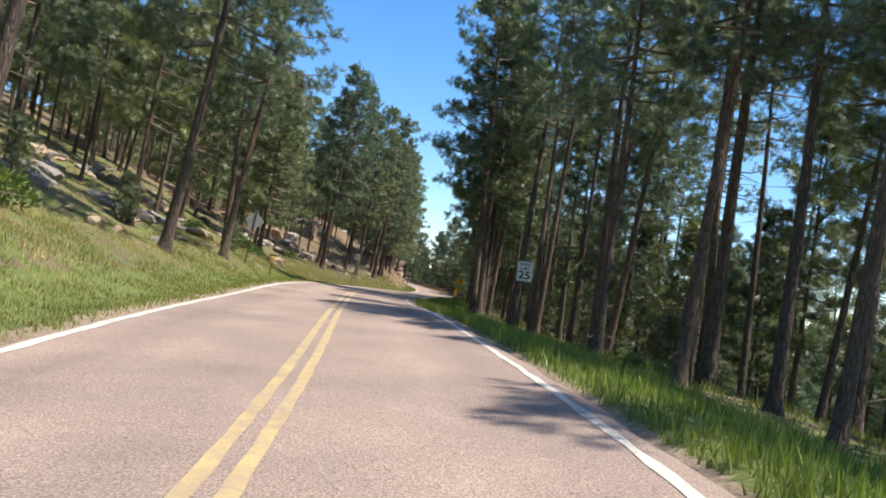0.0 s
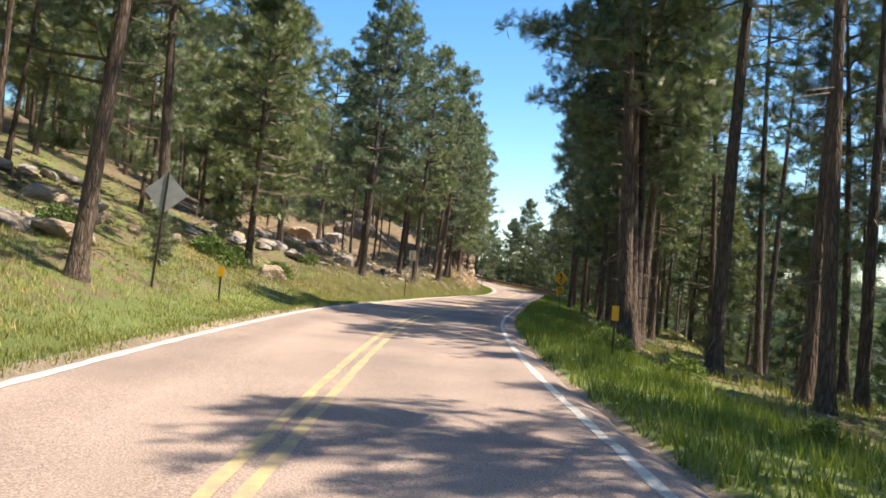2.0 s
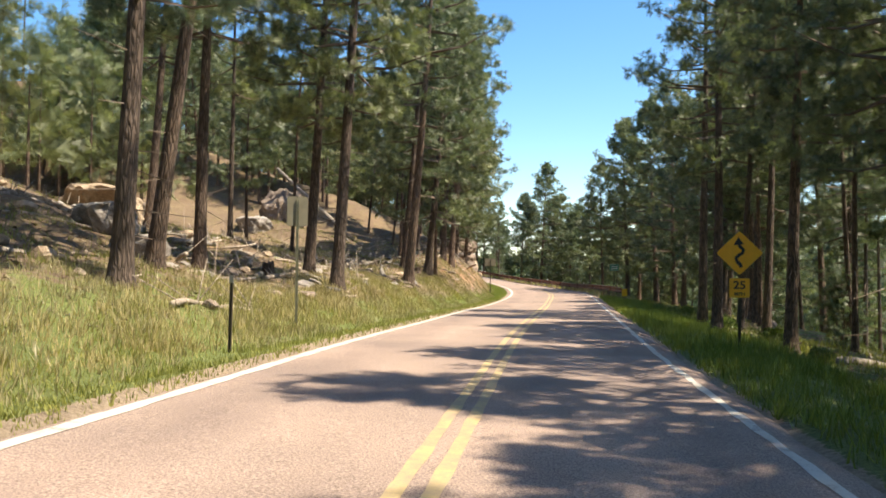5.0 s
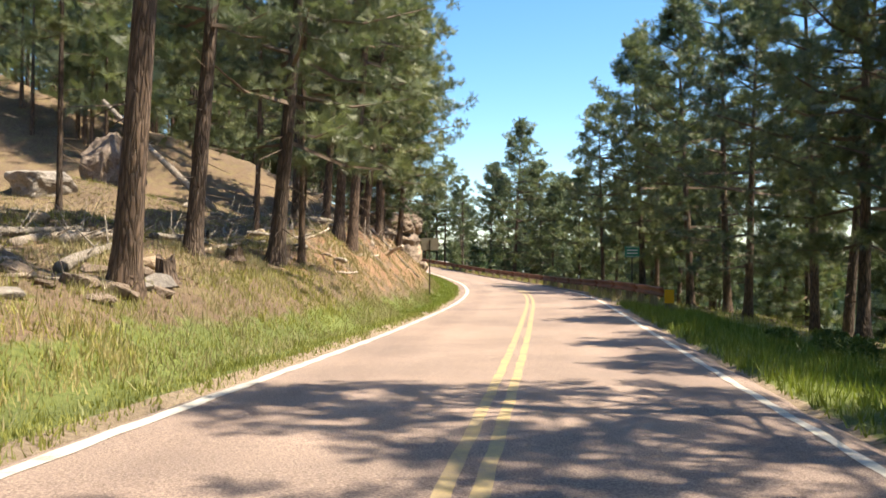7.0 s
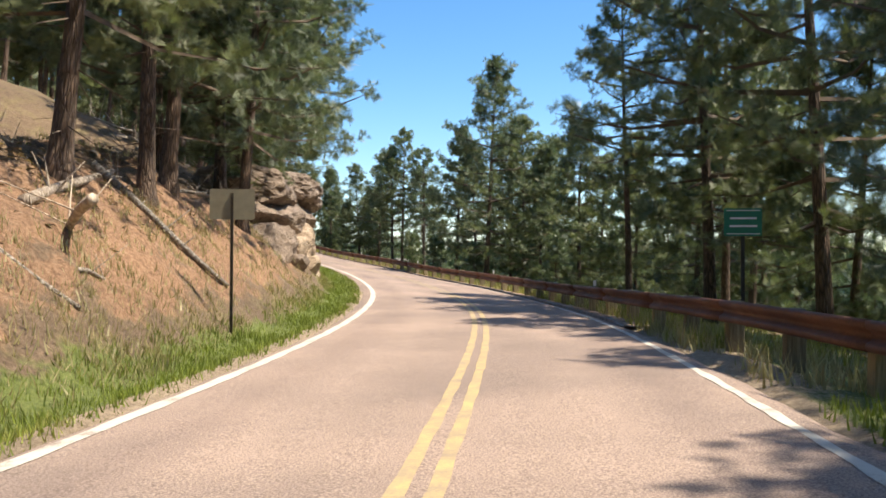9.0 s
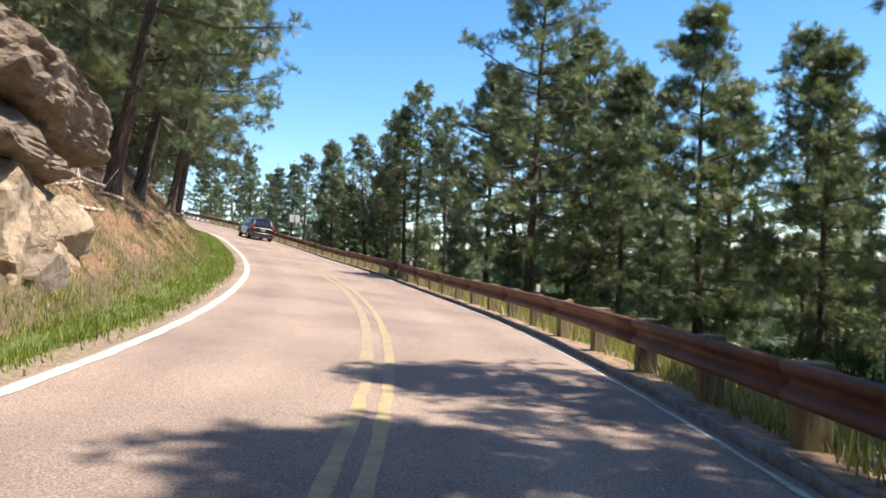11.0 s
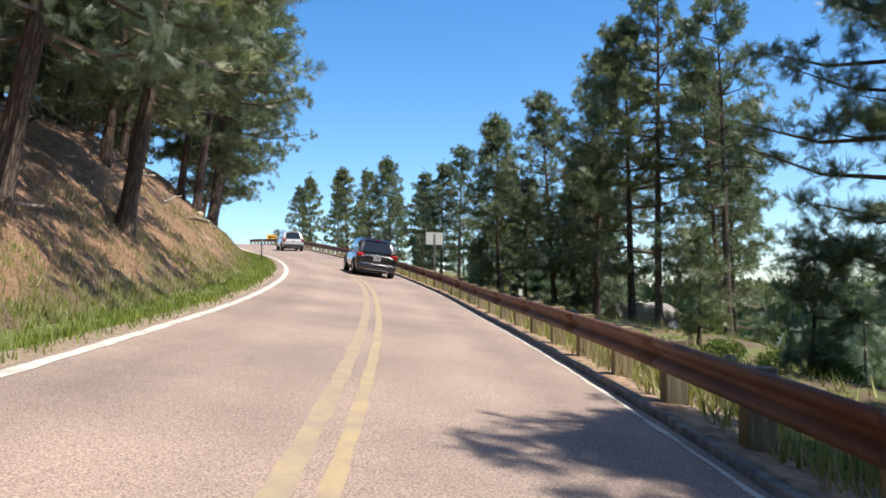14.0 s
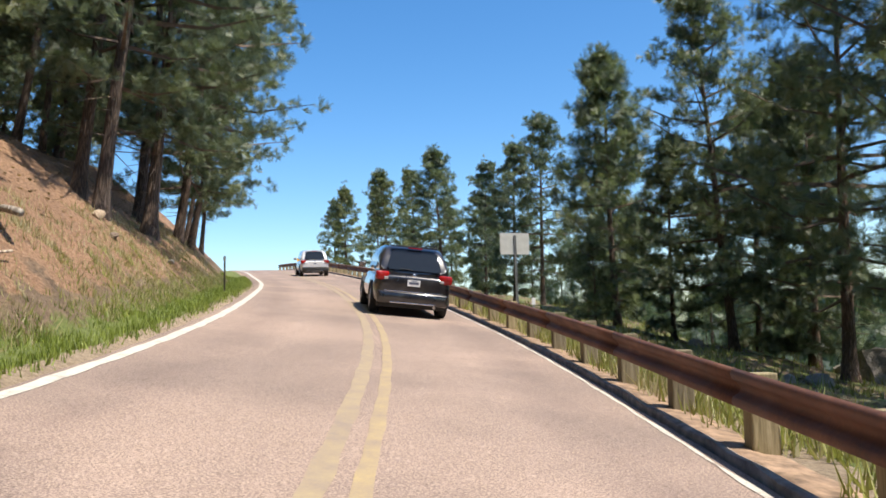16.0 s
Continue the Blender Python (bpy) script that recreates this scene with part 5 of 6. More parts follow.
fallen(123.7, -18.9, 8.0, 0.21, -61.5, 1, "dead bleached log leaning against a boulder", raise_end=4.5)
fallen(91.5, -8.4, 5.0, 0.13, 12, 2)
fallen(97.0, -10.0, 6.0, 0.12, -8, 3)
fallen(88.0, -11.0, 4.0, 0.10, 20, 4)
fallen(100.5, -9.0, 4.5, 0.11, 5, 5)
fallen(115.0, -8.4, 5.5, 0.13, 4, 6)
fallen(151.0, -10.2, 7.0, 0.18, 8, 7)
fallen(162.5, -9.6, 7.5, 0.17, 3, 8)
fallen(167.0, -11.4, 6.0, 0.13, -6, 9)
fallen(176.0, -11.6, 6.0, 0.12, 5, 10)
fallen(120.5, -6.3, 2.6, 0.08, 62, 11)
fallen(114.2, -6.0, 2.2, 0.06, 55, 12)
fallen(63.0, -14.5, 5.0, 0.12, -20, 13)
fallen(72.0, -10.2, 4.0, 0.10, 25, 14)
fallen(52.0, 11.5, 6.0, 0.13, 60, 15)
fallen(80.0, 9.0, 5.0, 0.11, 40, 16)
log_rng = random.Random(31)
for k in range(62):
    fallen(log_rng.uniform(80, 120), log_rng.uniform(-17, -6.8), log_rng.uniform(1.6, 5.0), log_rng.uniform(0.05, 0.13), log_rng.uniform(-24, 16), 60 + k)


def stump(s, d, r, tall, seed):
    """A weathered stump: flared foot, ragged top."""
    rng = random.Random(seed)
    n = 14
    wob = [rng.uniform(0.88, 1.14) for _ in range(n)]
    rag = [rng.uniform(-0.10, 0.06) for _ in range(n)]
    v = []
    for z, k in ((-0.12, 1.55), (0.06, 1.25), (0.35, 1.0), (1.0, 0.92)):
        for i in range(n):
            a = 2 * math.pi * i / n
            v.append((math.cos(a) * r * k * wob[i], math.sin(a) * r * k * wob[i], z * tall + (rag[i] if z == 1.0 else 0)))
    v.append((0, 0, tall - 0.07))
    f = [(j * n + i, j * n + (i + 1) % n, (j + 1) * n + (i + 1) % n, (j + 1) * n + i) for j in range(3) for i in range(n)]
    f += [(3 * n + i, 3 * n + (i + 1) % n, 4 * n) for i in range(n)]
    ob = new("tree_stump", mesh_of("stump", v, f, BARK))
    ob.matrix_world = Matrix.Translation(spot(s, d)) @ pose(0, 0, 0, 0, 0, facing(s))
    tagged(ob, "short weathered brown pine stump in the dry grass", "stump", "tree stumps")


for k, (s, d, r, tall) in enumerate(((95.9, -6.3, 0.17, 0.45), (101.0, -7.0, 0.20, 0.30), (92.4, -9.6, 0.18, 0.35), (104.8, -9.4, 0.16, 0.4), (84.0, -8.8, 0.2, 0.4))):
    stump(s, d, r, tall, 500 + k)
STICKS = [log_mesh(40 + i, 1.0, 0.035) for i in range(4)]
for _ in range(230):
    s, d = rock_rng.uniform(72, 190), rock_rng.uniform(-15, -5.4)
    ob = new("fallen_branch", STICKS[rock_rng.randrange(4)])
    k = rock_rng.uniform(0.6, 2.4)
    p, q = spot(s - 0.5, d, 0.03), spot(s + 0.5, d, 0.03)
    ob.matrix_world = Matrix.Translation(spot(s, d, 0.04)) @ pose(0, 0, 0, 0, -math.degrees(math.atan2(q.z - p.z, 1)), facing(s) + rock_rng.uniform(40, 140)) @ Matrix.Scale(k, 4)
    tagged(ob, "dry grey fallen branch on the slope", "branch", "fallen branches")


# shrubs
def shrub_mesh(seed, r, tall, n):
    rng = np.random.default_rng(seed)
    a, k = rng.uniform(0, 6.28, n), rng.uniform(0, 1, n) ** 0.6
    z = rng.uniform(0.05, 1, n)
    rr = r * k * np.sqrt(1.05 - z * z * 0.9)
    c = np.stack([np.cos(a) * rr, np.sin(a) * rr, z * tall], -1)
    ax = np.stack([np.cos(a), np.sin(a), 0 * a + 0.7], -1)
    return tri_mesh("leaves", leaf_tufts(rng, c, ax, 6, 0.16, 0.07), LEAF)


SHRUBS = [shrub_mesh(500 + i, 0.7, 0.6, 170) for i in range(3)]
STEMS = []
for i in range(3):
    v, f = [], []
    for j in range(6):
        a = j * 1.05 + i
        vv, ff = tube_verts(((0, 0, -0.1), (math.cos(a) * 0.2, math.sin(a) * 0.2, 0.25), (math.cos(a) * 0.42, math.sin(a) * 0.42, 0.45)), (0.014, 0.01, 0.005), 4)
        o = len(v)
        v += vv
        f += [tuple(x + o for x in q) for q in ff]
    STEMS.append(mesh_of("stems", v, f, TWIG))


def shrub(s, d, k, label="low leafy green shrub on the slope"):
    i = rock_rng.randrange(3)
    t = thing("shrub", Matrix.Translation(spot(s, d)) @ pose(0, 0, 0, 0, 0, rock_rng.uniform(0, 360)) @ Matrix.Scale(k, 4), label, "shrub", "roadside shrubs")
    tagged(part("leaves", SHRUBS[i], LEAF, t), kind="stuff")
    tagged(part("stems", STEMS[i], TWIG, t), kind="stuff")


for s, d, k in ((54.5, -9.8, 1.3), (55.8, -10.4, 1.1), (57.0, -10.0, 1.2), (52.8, -8.2, 1.0), (58.5, -8.0, 0.9), (60.0, -8.8, 0.8), (43.0, -9.5, 1.0), (20.5, -9.2, 1.4), (24.0, -11.0, 1.2), (66.0, -9.0, 0.9)):
    shrub(s, d, k)
for _ in range(26):
    shrub(rock_rng.uniform(4, 108), rock_rng.uniform(5.6, 9.5), rock_rng.uniform(0.4, 0.8), "leafy green undergrowth beside the road")
for _ in range(18):
    shrub(rock_rng.uniform(140, 182), rock_rng.uniform(8.2, 12.0), rock_rng.uniform(0.5, 0.95), "leafy green undergrowth behind the guardrail")
for s, d, k in ((21.0, -11.5, 3.0), (27.5, -12.0, 2.4), (36.0, -10.8, 2.2), (46.0, -8.0, 1.8), (62.0, -12.5, 2.6), (70.5, -16.0, 3.4), (36.0, 12.5, 3.0), (28.0, 12.0, 2.6), (59.0, 12.0, 3.2), (90.0, 11.0, 3.0), (148.0, 8.8, 3.4), (170.5, 9.0, 3.0), (176.5, 9.2, 3.2), (194.0, 7.0, 2.6), (160.0, 8.2, 2.6)):
    plant(s, d, "young", k)
plant(128.6, -6.6, "full", 13, 4)


# grass: blades in one mesh a strip
def blades(name, seed, count, s0, s1, d0, d1, lo, hi, material, label, thin=None, clump=5):
    rng = np.random.default_rng(seed)
    n = count // clump
    s, d = rng.uniform(s0, s1, n), d0 + (d1 - d0) * rng.uniform(0, 1, n)
    if thin is not None:
        keep = thin(s, d, rng)
        s, d = s[keep], d[keep]
    s, d = np.repeat(s, clump) + rng.normal(size=len(s) * clump) * 0.07, np.repeat(d, clump) + rng.normal(size=len(d) * clump) * 0.07
    d = np.where(d < 0, np.minimum(d, -3.18), np.maximum(d, 3.06))
    x, y, z = ground_at(s, d)
    p = np.stack([x, y, z - 0.02], -1)
    m = len(p)
    a = rng.uniform(0, 6.28, m)
    w = rng.uniform(0.006, 0.014, m)[:, None] * (1 + (hi > 0.3) * 0.5)
    side = np.stack([np.cos(a), np.sin(a), 0 * a], -1)
    t = rng.uniform(lo, hi, m) * (0.7 + 0.5 * np.clip(0.5 + 0.5 * np.sin(s * 1.7) * np.cos(d * 3.1), 0, 1))
    bend = np.stack([rng.normal(size=m) * 0.28 * t, rng.normal(size=m) * 0.28 * t, t], -1)
    return tagged(new(name, tri_mesh(name, np.stack([p - side * w, p + side * w, p + bend], 1), material)), label, "grass", kind="stuff")


def patchy(level, scale=0.6):
    return lambda s, d, rng: (np.sin(s * scale + 1) * np.cos(d * scale * 2.3) + 0.7 * np.sin(s * scale * 2.7 + d * 2) + rng.normal(size=len(s)) * 0.7) > level


blades("verge_grass_left", 1, 95000, 2, 112, -5.0, -3.25, 0.04, 0.125, BLADE, "lush green verge grass", patchy(-0.9))
blades("verge_grass_slope", 15, 42000, 54, 108, -6.5, -4.7, 0.06, 0.19, BLADE, "green grass thinning out up the slope", patchy(0.1, 0.5))
blades("verge_straw", 18, 44000, 54, 92, -7.6, -4.5, 0.08, 0.26, STRAW, "dry straw-coloured grass mixed into the verge", patchy(-0.5, 0.4))
blades("verge_grass_bank", 2, 72000, 108, 225, -4.7, -3.3, 0.06, 0.17, LUSH, "lush green verge grass below the cut bank", patchy(-1.0))
blades("verge_grass_right", 3, 105000, 2, 112, 3.08, 6.2, 0.08, 0.28, LUSH, "tall green verge grass beside the road", patchy(-0.8))
blades("rail_grass", 4, 60000, 117, 215, 3.12, 6.0, 0.12, 0.40, BLADE, "grass growing round the guardrail posts", patchy(-0.1))
blades("rail_straw", 5, 46000, 113, 215, 3.1, 5.5, 0.10, 0.38, STRAW, "dry straw-coloured grass round the guardrail posts", patchy(-0.1, 0.8))
blades("dry_grass_left", 6, 74000, 58, 116, -9.0, -4.0, 0.08, 0.26, STRAW, "dry straw-coloured grass on the slope", patchy(-0.1))
blades("dry_grass_hill", 13, 30000, 12, 60, -10, -4.6, 0.06, 0.20, STRAW, "thin dry grass among the green on the hillside", patchy(0.2))
blades("hill_grass", 14, 60000, 2, 62, -9.5, -4.4, 0.05, 0.17, BLADE, "short green grass on the hillside", patchy(-0.2, 0.4))
blades("dry_grass_bank", 7, 84000, 106, 212, -7.0, -4.3, 0.06, 0.22, STRAW, "dry grass on the cut bank", patchy(-0.4))
blades("hill_straw", 16, 40000, 92, 128, -24, -8.5, 0.08, 0.28, STRAW, "dry grass tufts on the littered hillside", patchy(0.1, 0.3))
blades("hill_tufts", 17, 30000, 84, 128, -24, -9.0, 0.08, 0.26, BLADE, "pale green grass tufts on the littered hillside", patchy(0.3, 0.25))
blades("bank_grass", 10, 26000, 135, 202, -5.6, -4.4, 0.05, 0.17, BLADE, "thin green grass low on the cut bank", patchy(-0.1, 0.5))
blades("rail_forest_grass", 11, 24000, 112, 205, 6.0, 13, 0.10, 0.34, BLADE, "grass under the pines behind the guardrail", patchy(0.0, 0.4))
blades("upper_slope_grass", 12, 24000, 72, 112, -15, -6.0, 0.08, 0.24, BLADE, "sparse grass on the littered hillside", patchy(0.3, 0.35))
blades("slope_grass", 8, 50000, 8, 80, -18, -5.0, 0.08, 0.26, BLADE, "sparse green grass on the hillside", patchy(0.2, 0.4))
blades("forest_grass_right", 9, 60000, 5, 110, 5.8, 15, 0.10, 0.36, BLADE, "grass on the forest floor below the road", patchy(0.1, 0.4))



def chips(name, seed, count, s0, s1, d0, d1, lo, hi, label):
    """Bark scales, cones and twig ends lying about on the ground, in loose drifts."""
    rng = np.random.default_rng(seed)
    n = count // 6
    s, d = np.repeat(rng.uniform(s0, s1, n), 6), np.repeat(rng.uniform(d0, d1, n), 6)
    s, d = s + rng.normal(size=len(s)) * 0.35, d + rng.normal(size=len(d)) * 0.22
    x, y, z = ground_at(s, d)
    p = np.stack([x, y, z + 0.012], -1)
    a = rng.uniform(0, 6.28, len(p))
    k = rng.uniform(lo, hi, len(p))[:, None]
    e1 = np.stack([np.cos(a), np.sin(a), rng.uniform(-0.1, 0.45, len(p))], -1) * k
    e2 = np.stack([-np.sin(a), np.cos(a), rng.uniform(-0.1, 0.45, len(p))], -1) * k * rng.uniform(0.15, 0.6, len(p))[:, None]
    return tagged(new(name, tri_mesh(name, np.stack([p - e1 * 0.5, p + e1 * 0.5, p + e2], 1), LITTER)), label, "litter", kind="stuff")


chips("forest_litter_left", 21, 46000, 40, 124, -23, -6.2, 0.05, 0.20, "brown bark scales and cones strewn on the slope")
chips("forest_litter_bank", 22, 18000, 100, 205, -12, -6.0, 0.04, 0.18, "brown bark scales and soil crumbs on the cut bank")
chips("forest_litter_right", 23, 16000, 8, 108, 5.5, 14, 0.05, 0.18, "brown bark scales on the forest floor")
chips("forest_litter_rail", 24, 16000, 110, 205, 4.6, 14, 0.05, 0.18, "brown bark scales under the pines behind the guardrail")
# ---------------------------------------------------------------- vehicles
def loft(rings, close=True):
    bm = bmesh.new()
    vr = [[bm.verts.new(p) for p in r] for r in rings]
    n = len(vr[0])
    for a, b in zip(vr, vr[1:]):
        for j in range(n):
            bm.faces.new((a[j], a[(j + 1) % n], b[(j + 1) % n], b[j]))
    if close:
        bm.faces.new(vr[0][::-1])
        bm.faces.new(vr[-1])
    bmesh.ops.recalc_face_normals(bm, faces=bm.faces)
    return bm


def shell(stations, sub=True):
    """Body of a car: stations (y, floor, belt, half width) as rounded boxes, y forward from the rear."""
    rings = []
    for y, z0, z1, w, wt in stations:
        mid = z0 + (z1 - z0) * 0.5
        half = [(w * 0.80, z0), (w * 0.96, z0 + 0.07), (w, mid - 0.08), (w, mid + 0.10), (wt + (w - wt) * 0.35, z1 - 0.06), (wt, z1)]
        rings.append([Vector((x, y, z)) for x, z in half] + [Vector((-x, y, z)) for x, z in reversed(half)])
    return loft(rings)


def wheel(t, x, y, r, w):
    bm = bmesh.new()
    prof = [(r * 0.66, -w / 2), (r * 0.93, -w / 2), (r, -w / 2 + 0.03), (r, w / 2 - 0.03), (r * 0.93, w / 2), (r * 0.66, w / 2)]
    n = 28
    rows = [[bm.verts.new((b, q * math.cos(2 * math.pi * i / n), q * math.sin(2 * math.pi * i / n))) for q, b in prof] for i in range(n)]
    for i in range(n):
        for j in range(len(prof)):
            bm.faces.new((rows[i][j], rows[i][(j + 1) % len(prof)], rows[(i + 1) % n][(j + 1) % len(prof)], rows[(i + 1) % n][j]))
    bmesh.ops.recalc_face_normals(bm, faces=bm.faces)
    tyre = part("wheel", bm, RUBBER, t, "black rubber tyre with an alloy rim", True)
    tyre.location = (x, y, r)
    rim = bmesh.new()
    sgn = 1 if x > 0 else -1
    rod(rim, (sgn * (w / 2 - 0.05), 0, 0), (sgn * (w / 2 - 0.03), 0, 0), r * 0.66, r * 0.66, 28)
    for k in range(5):
        a = 2 * math.pi * k / 5
        box(rim, sgn * (w / 2 - 0.015), math.cos(a) * r * 0.34, math.sin(a) * r * 0.34, 0.03, r * 0.60, 0.075, turn=Matrix.Rotation(a, 4, "X"))
    rod(rim, (sgn * (w / 2 - 0.04), 0, 0), (sgn * (w / 2 + 0.005), 0, 0), r * 0.14, r * 0.12, 16)
    part("rim", rim, ALLOY, tyre)
    return tyre


def quad_sheet(pts, inset=0.0, lift_n=0.006, cut=6):
    """A thin sheet over four corners, rounded a little."""
    bm = bmesh.new()
    f = bm.faces.new([bm.verts.new(p) for p in pts])
    bm.normal_update()
    n = f.normal.copy()
    bmesh.ops.bevel(bm, geom=list(bm.verts), offset=0.05, segments=3, affect="VERTICES")
    r = bmesh.ops.extrude_face_region(bm, geom=list(bm.faces))
    vs = [g for g in r["geom"] if isinstance(g, bmesh.types.BMVert)]
    bmesh.ops.translate(bm, verts=vs, vec=n * lift_n)
    bmesh.ops.recalc_face_normals(bm, faces=bm.faces)
    return bm


def car(name, m, label, paint_mat, L, W, H, dark_lower, rails, category):
    """A crossover with its rear at y = 0, facing +y."""
    t = thing(name, m, label, category)
    w = W / 2
    belt = H * 0.60
    lower = shell([(0.02, 0.52, belt - 0.10, w * 0.80, w * 0.74), (0.06, 0.34, belt - 0.04, w * 0.90, w * 0.82), (0.22, 0.26, belt, w * 0.975, w * 0.88), (0.75, 0.24, belt + 0.01, w, w * 0.91), (1.9, 0.24, belt, w, w * 0.91),
                   (L - 1.5, 0.24, belt - 0.02, w, w * 0.90), (L - 0.9, 0.24, belt - 0.10, w * 0.98, w * 0.86), (L - 0.35, 0.26, belt - 0.22, w * 0.92, w * 0.76), (L - 0.08, 0.34, belt - 0.34, w * 0.78, w * 0.62), (L, 0.42, belt - 0.42, w * 0.66, w * 0.52)])
    body = part("body", lower, paint_mat, t, smooth=True)
    mod = body.modifiers.new("round", "SUBSURF")
    mod.levels = mod.render_levels = 2
    cab = shell([(0.20, belt - 0.06, belt + 0.03, w * 0.87, w * 0.84), (0.34, belt - 0.06, belt + 0.30, w * 0.875, w * 0.78), (0.56, belt - 0.06, H - 0.07, w * 0.88, w * 0.66), (0.85, belt - 0.06, H, w * 0.885, w * 0.65), (1.9, belt - 0.06, H + 0.01, w * 0.89, w * 0.66),
                 (2.6, belt - 0.06, H - 0.04, w * 0.885, w * 0.64), (3.0, belt - 0.06, H - 0.24, w * 0.88, w * 0.68), (3.45, belt - 0.06, belt + 0.06, w * 0.86, w * 0.80)])
    roof = part("cabin", cab, paint_mat, t, smooth=True)
    mod = roof.modifiers.new("round", "SUBSURF")
    mod.levels = mod.render_levels = 2
    # rear window, side windows
    part("rear_window", quad_sheet([(-w * 0.70, 0.205, belt + 0.07), (w * 0.70, 0.205, belt + 0.07), (w * 0.57, 0.455, H - 0.13), (-w * 0.57, 0.455, H - 0.13)], lift_n=0.03), CAR_GLASS, t)
    for k in (-1, 1):
        for y0, y1 in ((0.80, 1.55), (1.62, 2.62)):
            pts = [(k * w * 0.905, y0, belt + 0.05), (k * w * 0.905, y1 + 0.1, belt + 0.05), (k * w * 0.76, y1 - 0.05, H - 0.13), (k * w * 0.76, y0 + 0.1, H - 0.13)]
            part("side_window", quad_sheet(pts if k > 0 else pts[::-1], lift_n=0.02), CAR_GLASS, t)
        # tail lamps, wrapped round the corner
        lamp = boxed(k * w * 0.80, 0.10, belt - 0.08, w * 0.34, 0.17, 0.21, bevel=0.045, turn=Matrix.Rotation(radians(-18 * k), 4, "Z"))
        tl = part("tail_lamp", lamp, RED_LENS, t, "red tail lamp lens", True)
        part("reversing_lens", boxed(k * w * 0.70, 0.02, belt - 0.13, w * 0.10, 0.04, 0.06, bevel=0.012), CLEAR_LENS, tl)
        part("bumper_reflector", boxed(k * w * 0.74, 0.015, 0.52, w * 0.22, 0.02, 0.035, bevel=0.006), RED_LENS, t)
        mir = part("door_mirror", boxed(k * (w + 0.09), L - 1.62, belt + 0.10, 0.20, 0.12, 0.15, bevel=0.035), paint_mat, t, smooth=True)
        part("mirror_glass", boxed(k * (w + 0.09), L - 1.685, belt + 0.10, 0.16, 0.006, 0.11, bevel=0.002), CHROME, mir)
        if rails:
            bm = bmesh.new()
            rod(bm, (k * w * 0.60, 0.75, H + 0.045), (k * w * 0.60, 2.5, H + 0.045), 0.016, 0.016, 8)
            rod(bm, (k * w * 0.60, 0.66, H - 0.03), (k * w * 0.60, 0.80, H + 0.05), 0.016, 0.016, 8)
            rod(bm, (k * w * 0.60, 2.45, H + 0.05), (k * w * 0.60, 2.60, H - 0.03), 0.016, 0.016, 8)
            part("roof_rail", bm, BLACK_PLASTIC, t)
        # wheel arches
        for y in (0.86, L - 0.92):
            arch = bmesh.new()
            for i in range(9):
                a = radians(10 + 160 * i / 8)
                box(arch, k * w * 0.985, y + math.cos(a) * 0.40, 0.36 + math.sin(a) * 0.40, 0.05, 0.17, 0.06, turn=Matrix.Rotation(a + radians(90), 4, "X"))
            part("wheel_arch", arch, BLACK_PLASTIC, t)
            wheel(t, k * (w - 0.12), y, 0.355, 0.235)
    # bumper, hatch details, plate
    bump = part("rear_bumper", boxed(0, 0.10, 0.44, W * 0.90, 0.24, 0.30, bevel=0.07), BLACK_PLASTIC if dark_lower else paint_mat, t, smooth=True)
    part("bumper_strip", boxed(0, -0.024, 0.60, W * 0.74, 0.02, 0.022, bevel=0.006), CHROME, bump)
    part("lower_strip", boxed(0, -0.022, 0.33, W * 0.56, 0.02, 0.03, bevel=0.006), CHROME, bump)
    part("tailgate_panel", boxed(0, 0.055, belt - 0.20, W * 0.50, 0.05, 0.20, bevel=0.015), paint_mat if not dark_lower else BLACK_PLASTIC, t)
    pl = part("number_plate", boxed(0.0, 0.026, belt - 0.21, 0.305, 0.008, 0.155, bevel=0.003), SIGN_WHITE, t)
    part("plate_bar", boxed(0.0, 0.0205, belt - 0.21, 0.24, 0.002, 0.06), PLATE_INK, pl)
    part("plate_bar", boxed(0.0, 0.0205, belt - 0.155, 0.14, 0.002, 0.018), PLATE_INK, pl)
    em = bmesh.new()
    bmesh.ops.create_uvsphere(em, u_segments=16, v_segments=8, radius=0.055, matrix=Matrix.Translation((0, 0.075, belt - 0.03)) @ Matrix.Diagonal((1.1, 0.35, 0.75, 1)))
    part("emblem", em, CHROME, t, smooth=True)
    part("roof_spoiler", boxed(0, 0.50, H - 0.035, W * 0.58, 0.26, 0.035, bevel=0.012), paint_mat, t)
    part("brake_light", boxed(0, 0.378, H - 0.062, 0.34, 0.03, 0.025, bevel=0.005), RED_LENS, t)
    bm = bmesh.new()
    rod(bm, (0.06, 0.20, belt + 0.09), (-0.34, 0.165, belt + 0.115), 0.009, 0.007, 6)
    part("rear_wiper", bm, BLACK_PLASTIC, t)
    bm = bmesh.new()
    rod(bm, (w * 0.55, -0.02, 0.27), (w * 0.55, 0.25, 0.27), 0.035, 0.035, 12)
    part("exhaust_pipe", bm, CHROME, t)
    part("underbody", boxed(0, L / 2, 0.27, W * 0.86, L * 0.90, 0.14), BLACK_PLASTIC, t)
    return t


def park(s, d, yaw=0.0):
    p = rail_point(s, d, 0.01)
    q = rail_point(s + 3.0, d, 0.01)
    pitch = math.degrees(math.atan2(q.z - p.z, 3.0))
    roll = -math.degrees(math.atan(float(np.interp(s + 1.5, S_ALL, TILT))))
    return Matrix.Translation(p) @ pose(0, 0, 0, 0, 0, facing(s + 2.3) + yaw) @ pose(0, 0, 0, pitch, 0, 0) @ pose(0, 0, 0, 0, roll, 0)


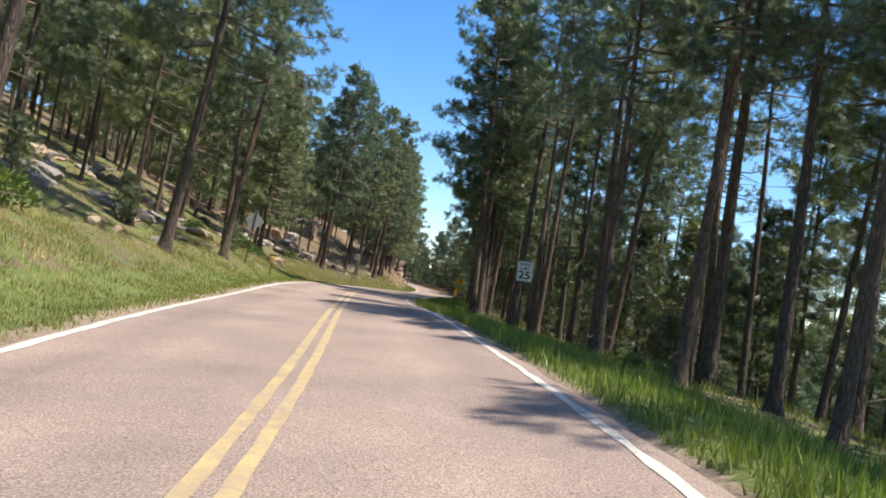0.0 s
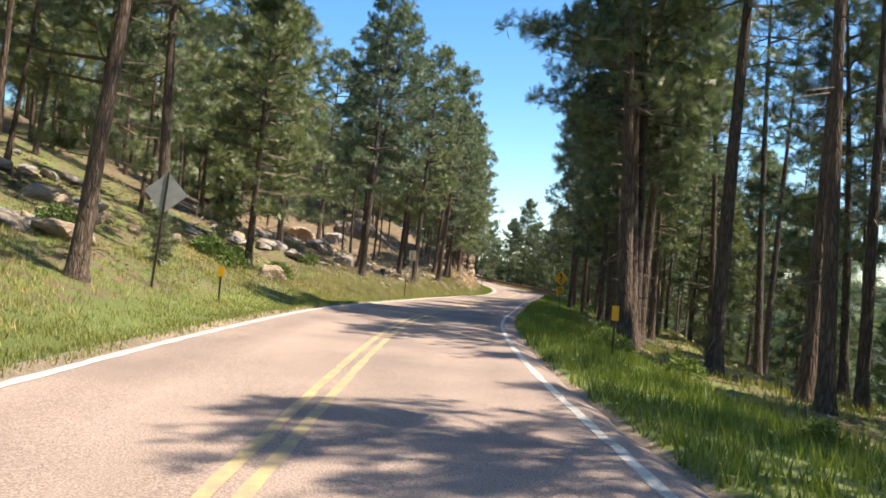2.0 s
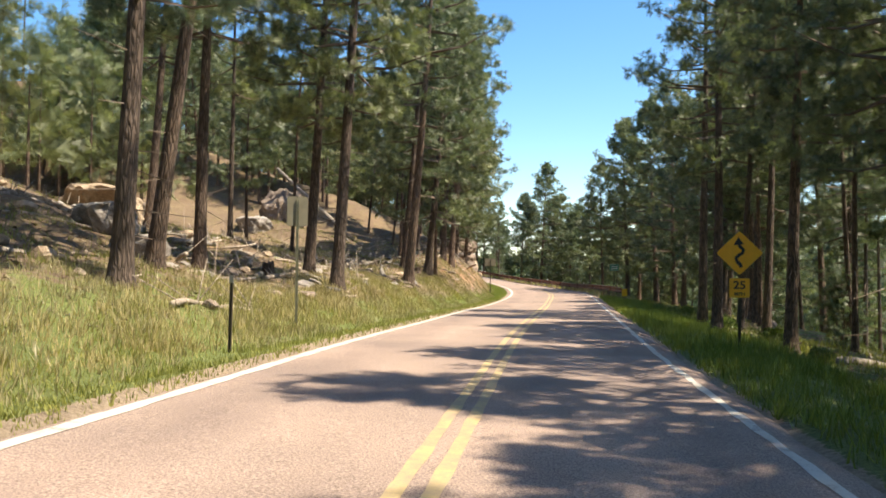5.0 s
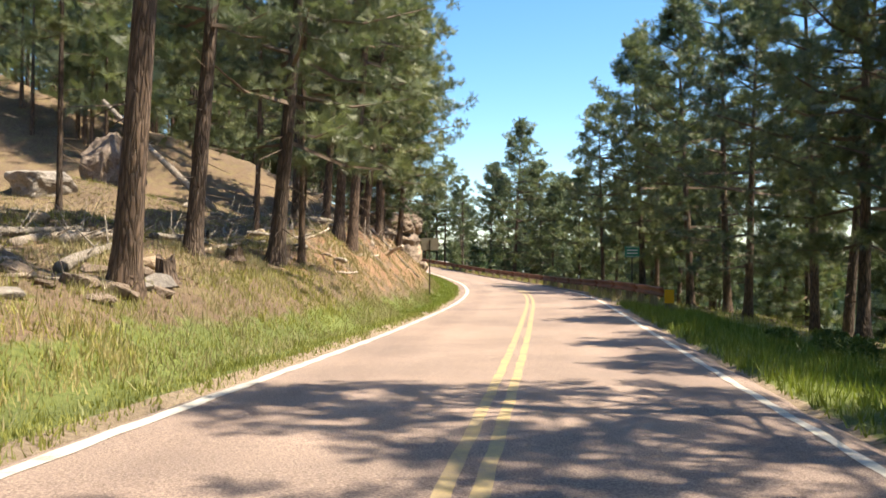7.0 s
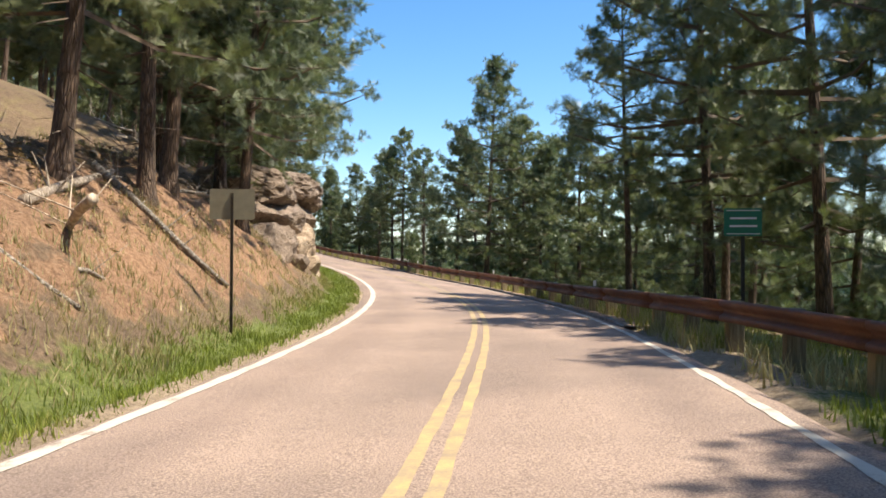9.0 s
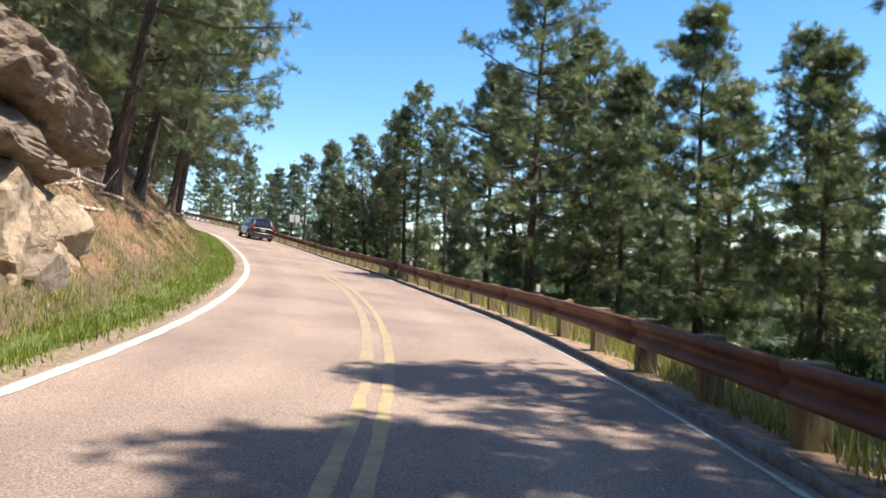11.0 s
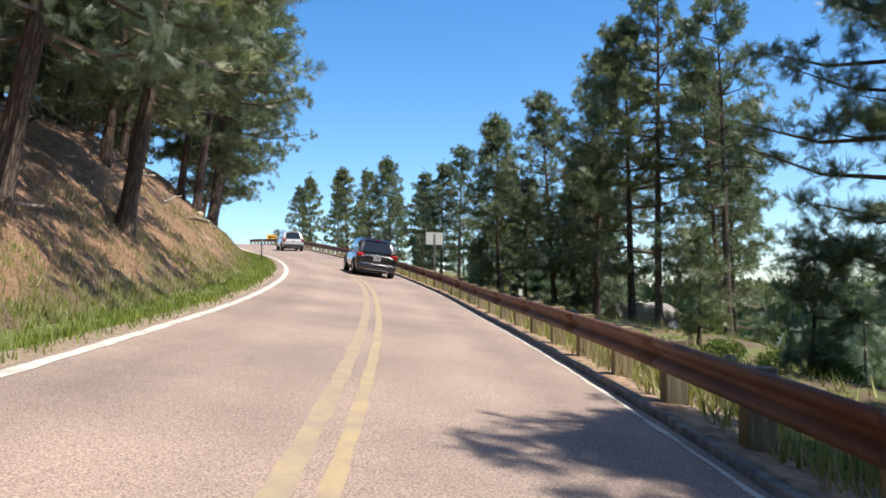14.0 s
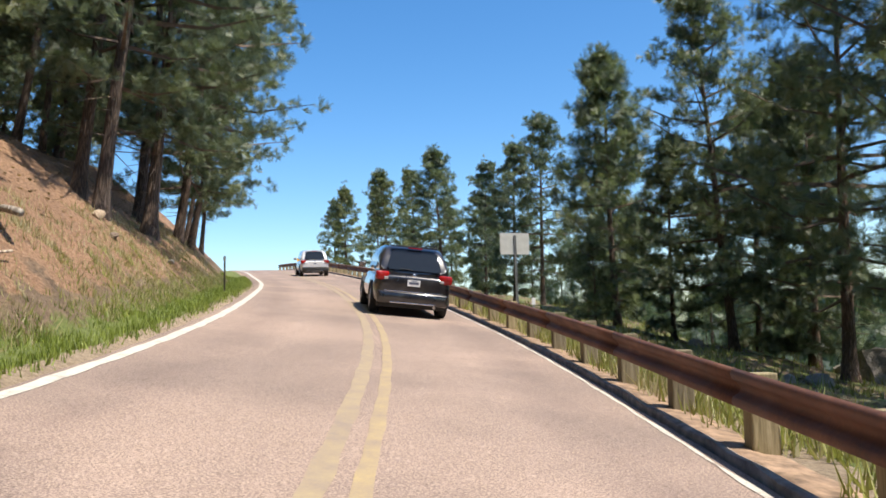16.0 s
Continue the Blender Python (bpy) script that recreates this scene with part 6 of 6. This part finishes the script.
car("black_suv", park(190.2, 1.05), "shiny black sport utility vehicle driving ahead on the road", BLACK_PAINT, 4.66, 1.90, 1.70, False, True, "car")
car("white_suv", park(223.0, 0.95), "white sport utility vehicle further along the road", WHITE_PAINT, 4.50, 1.82, 1.66, True, False, "car")
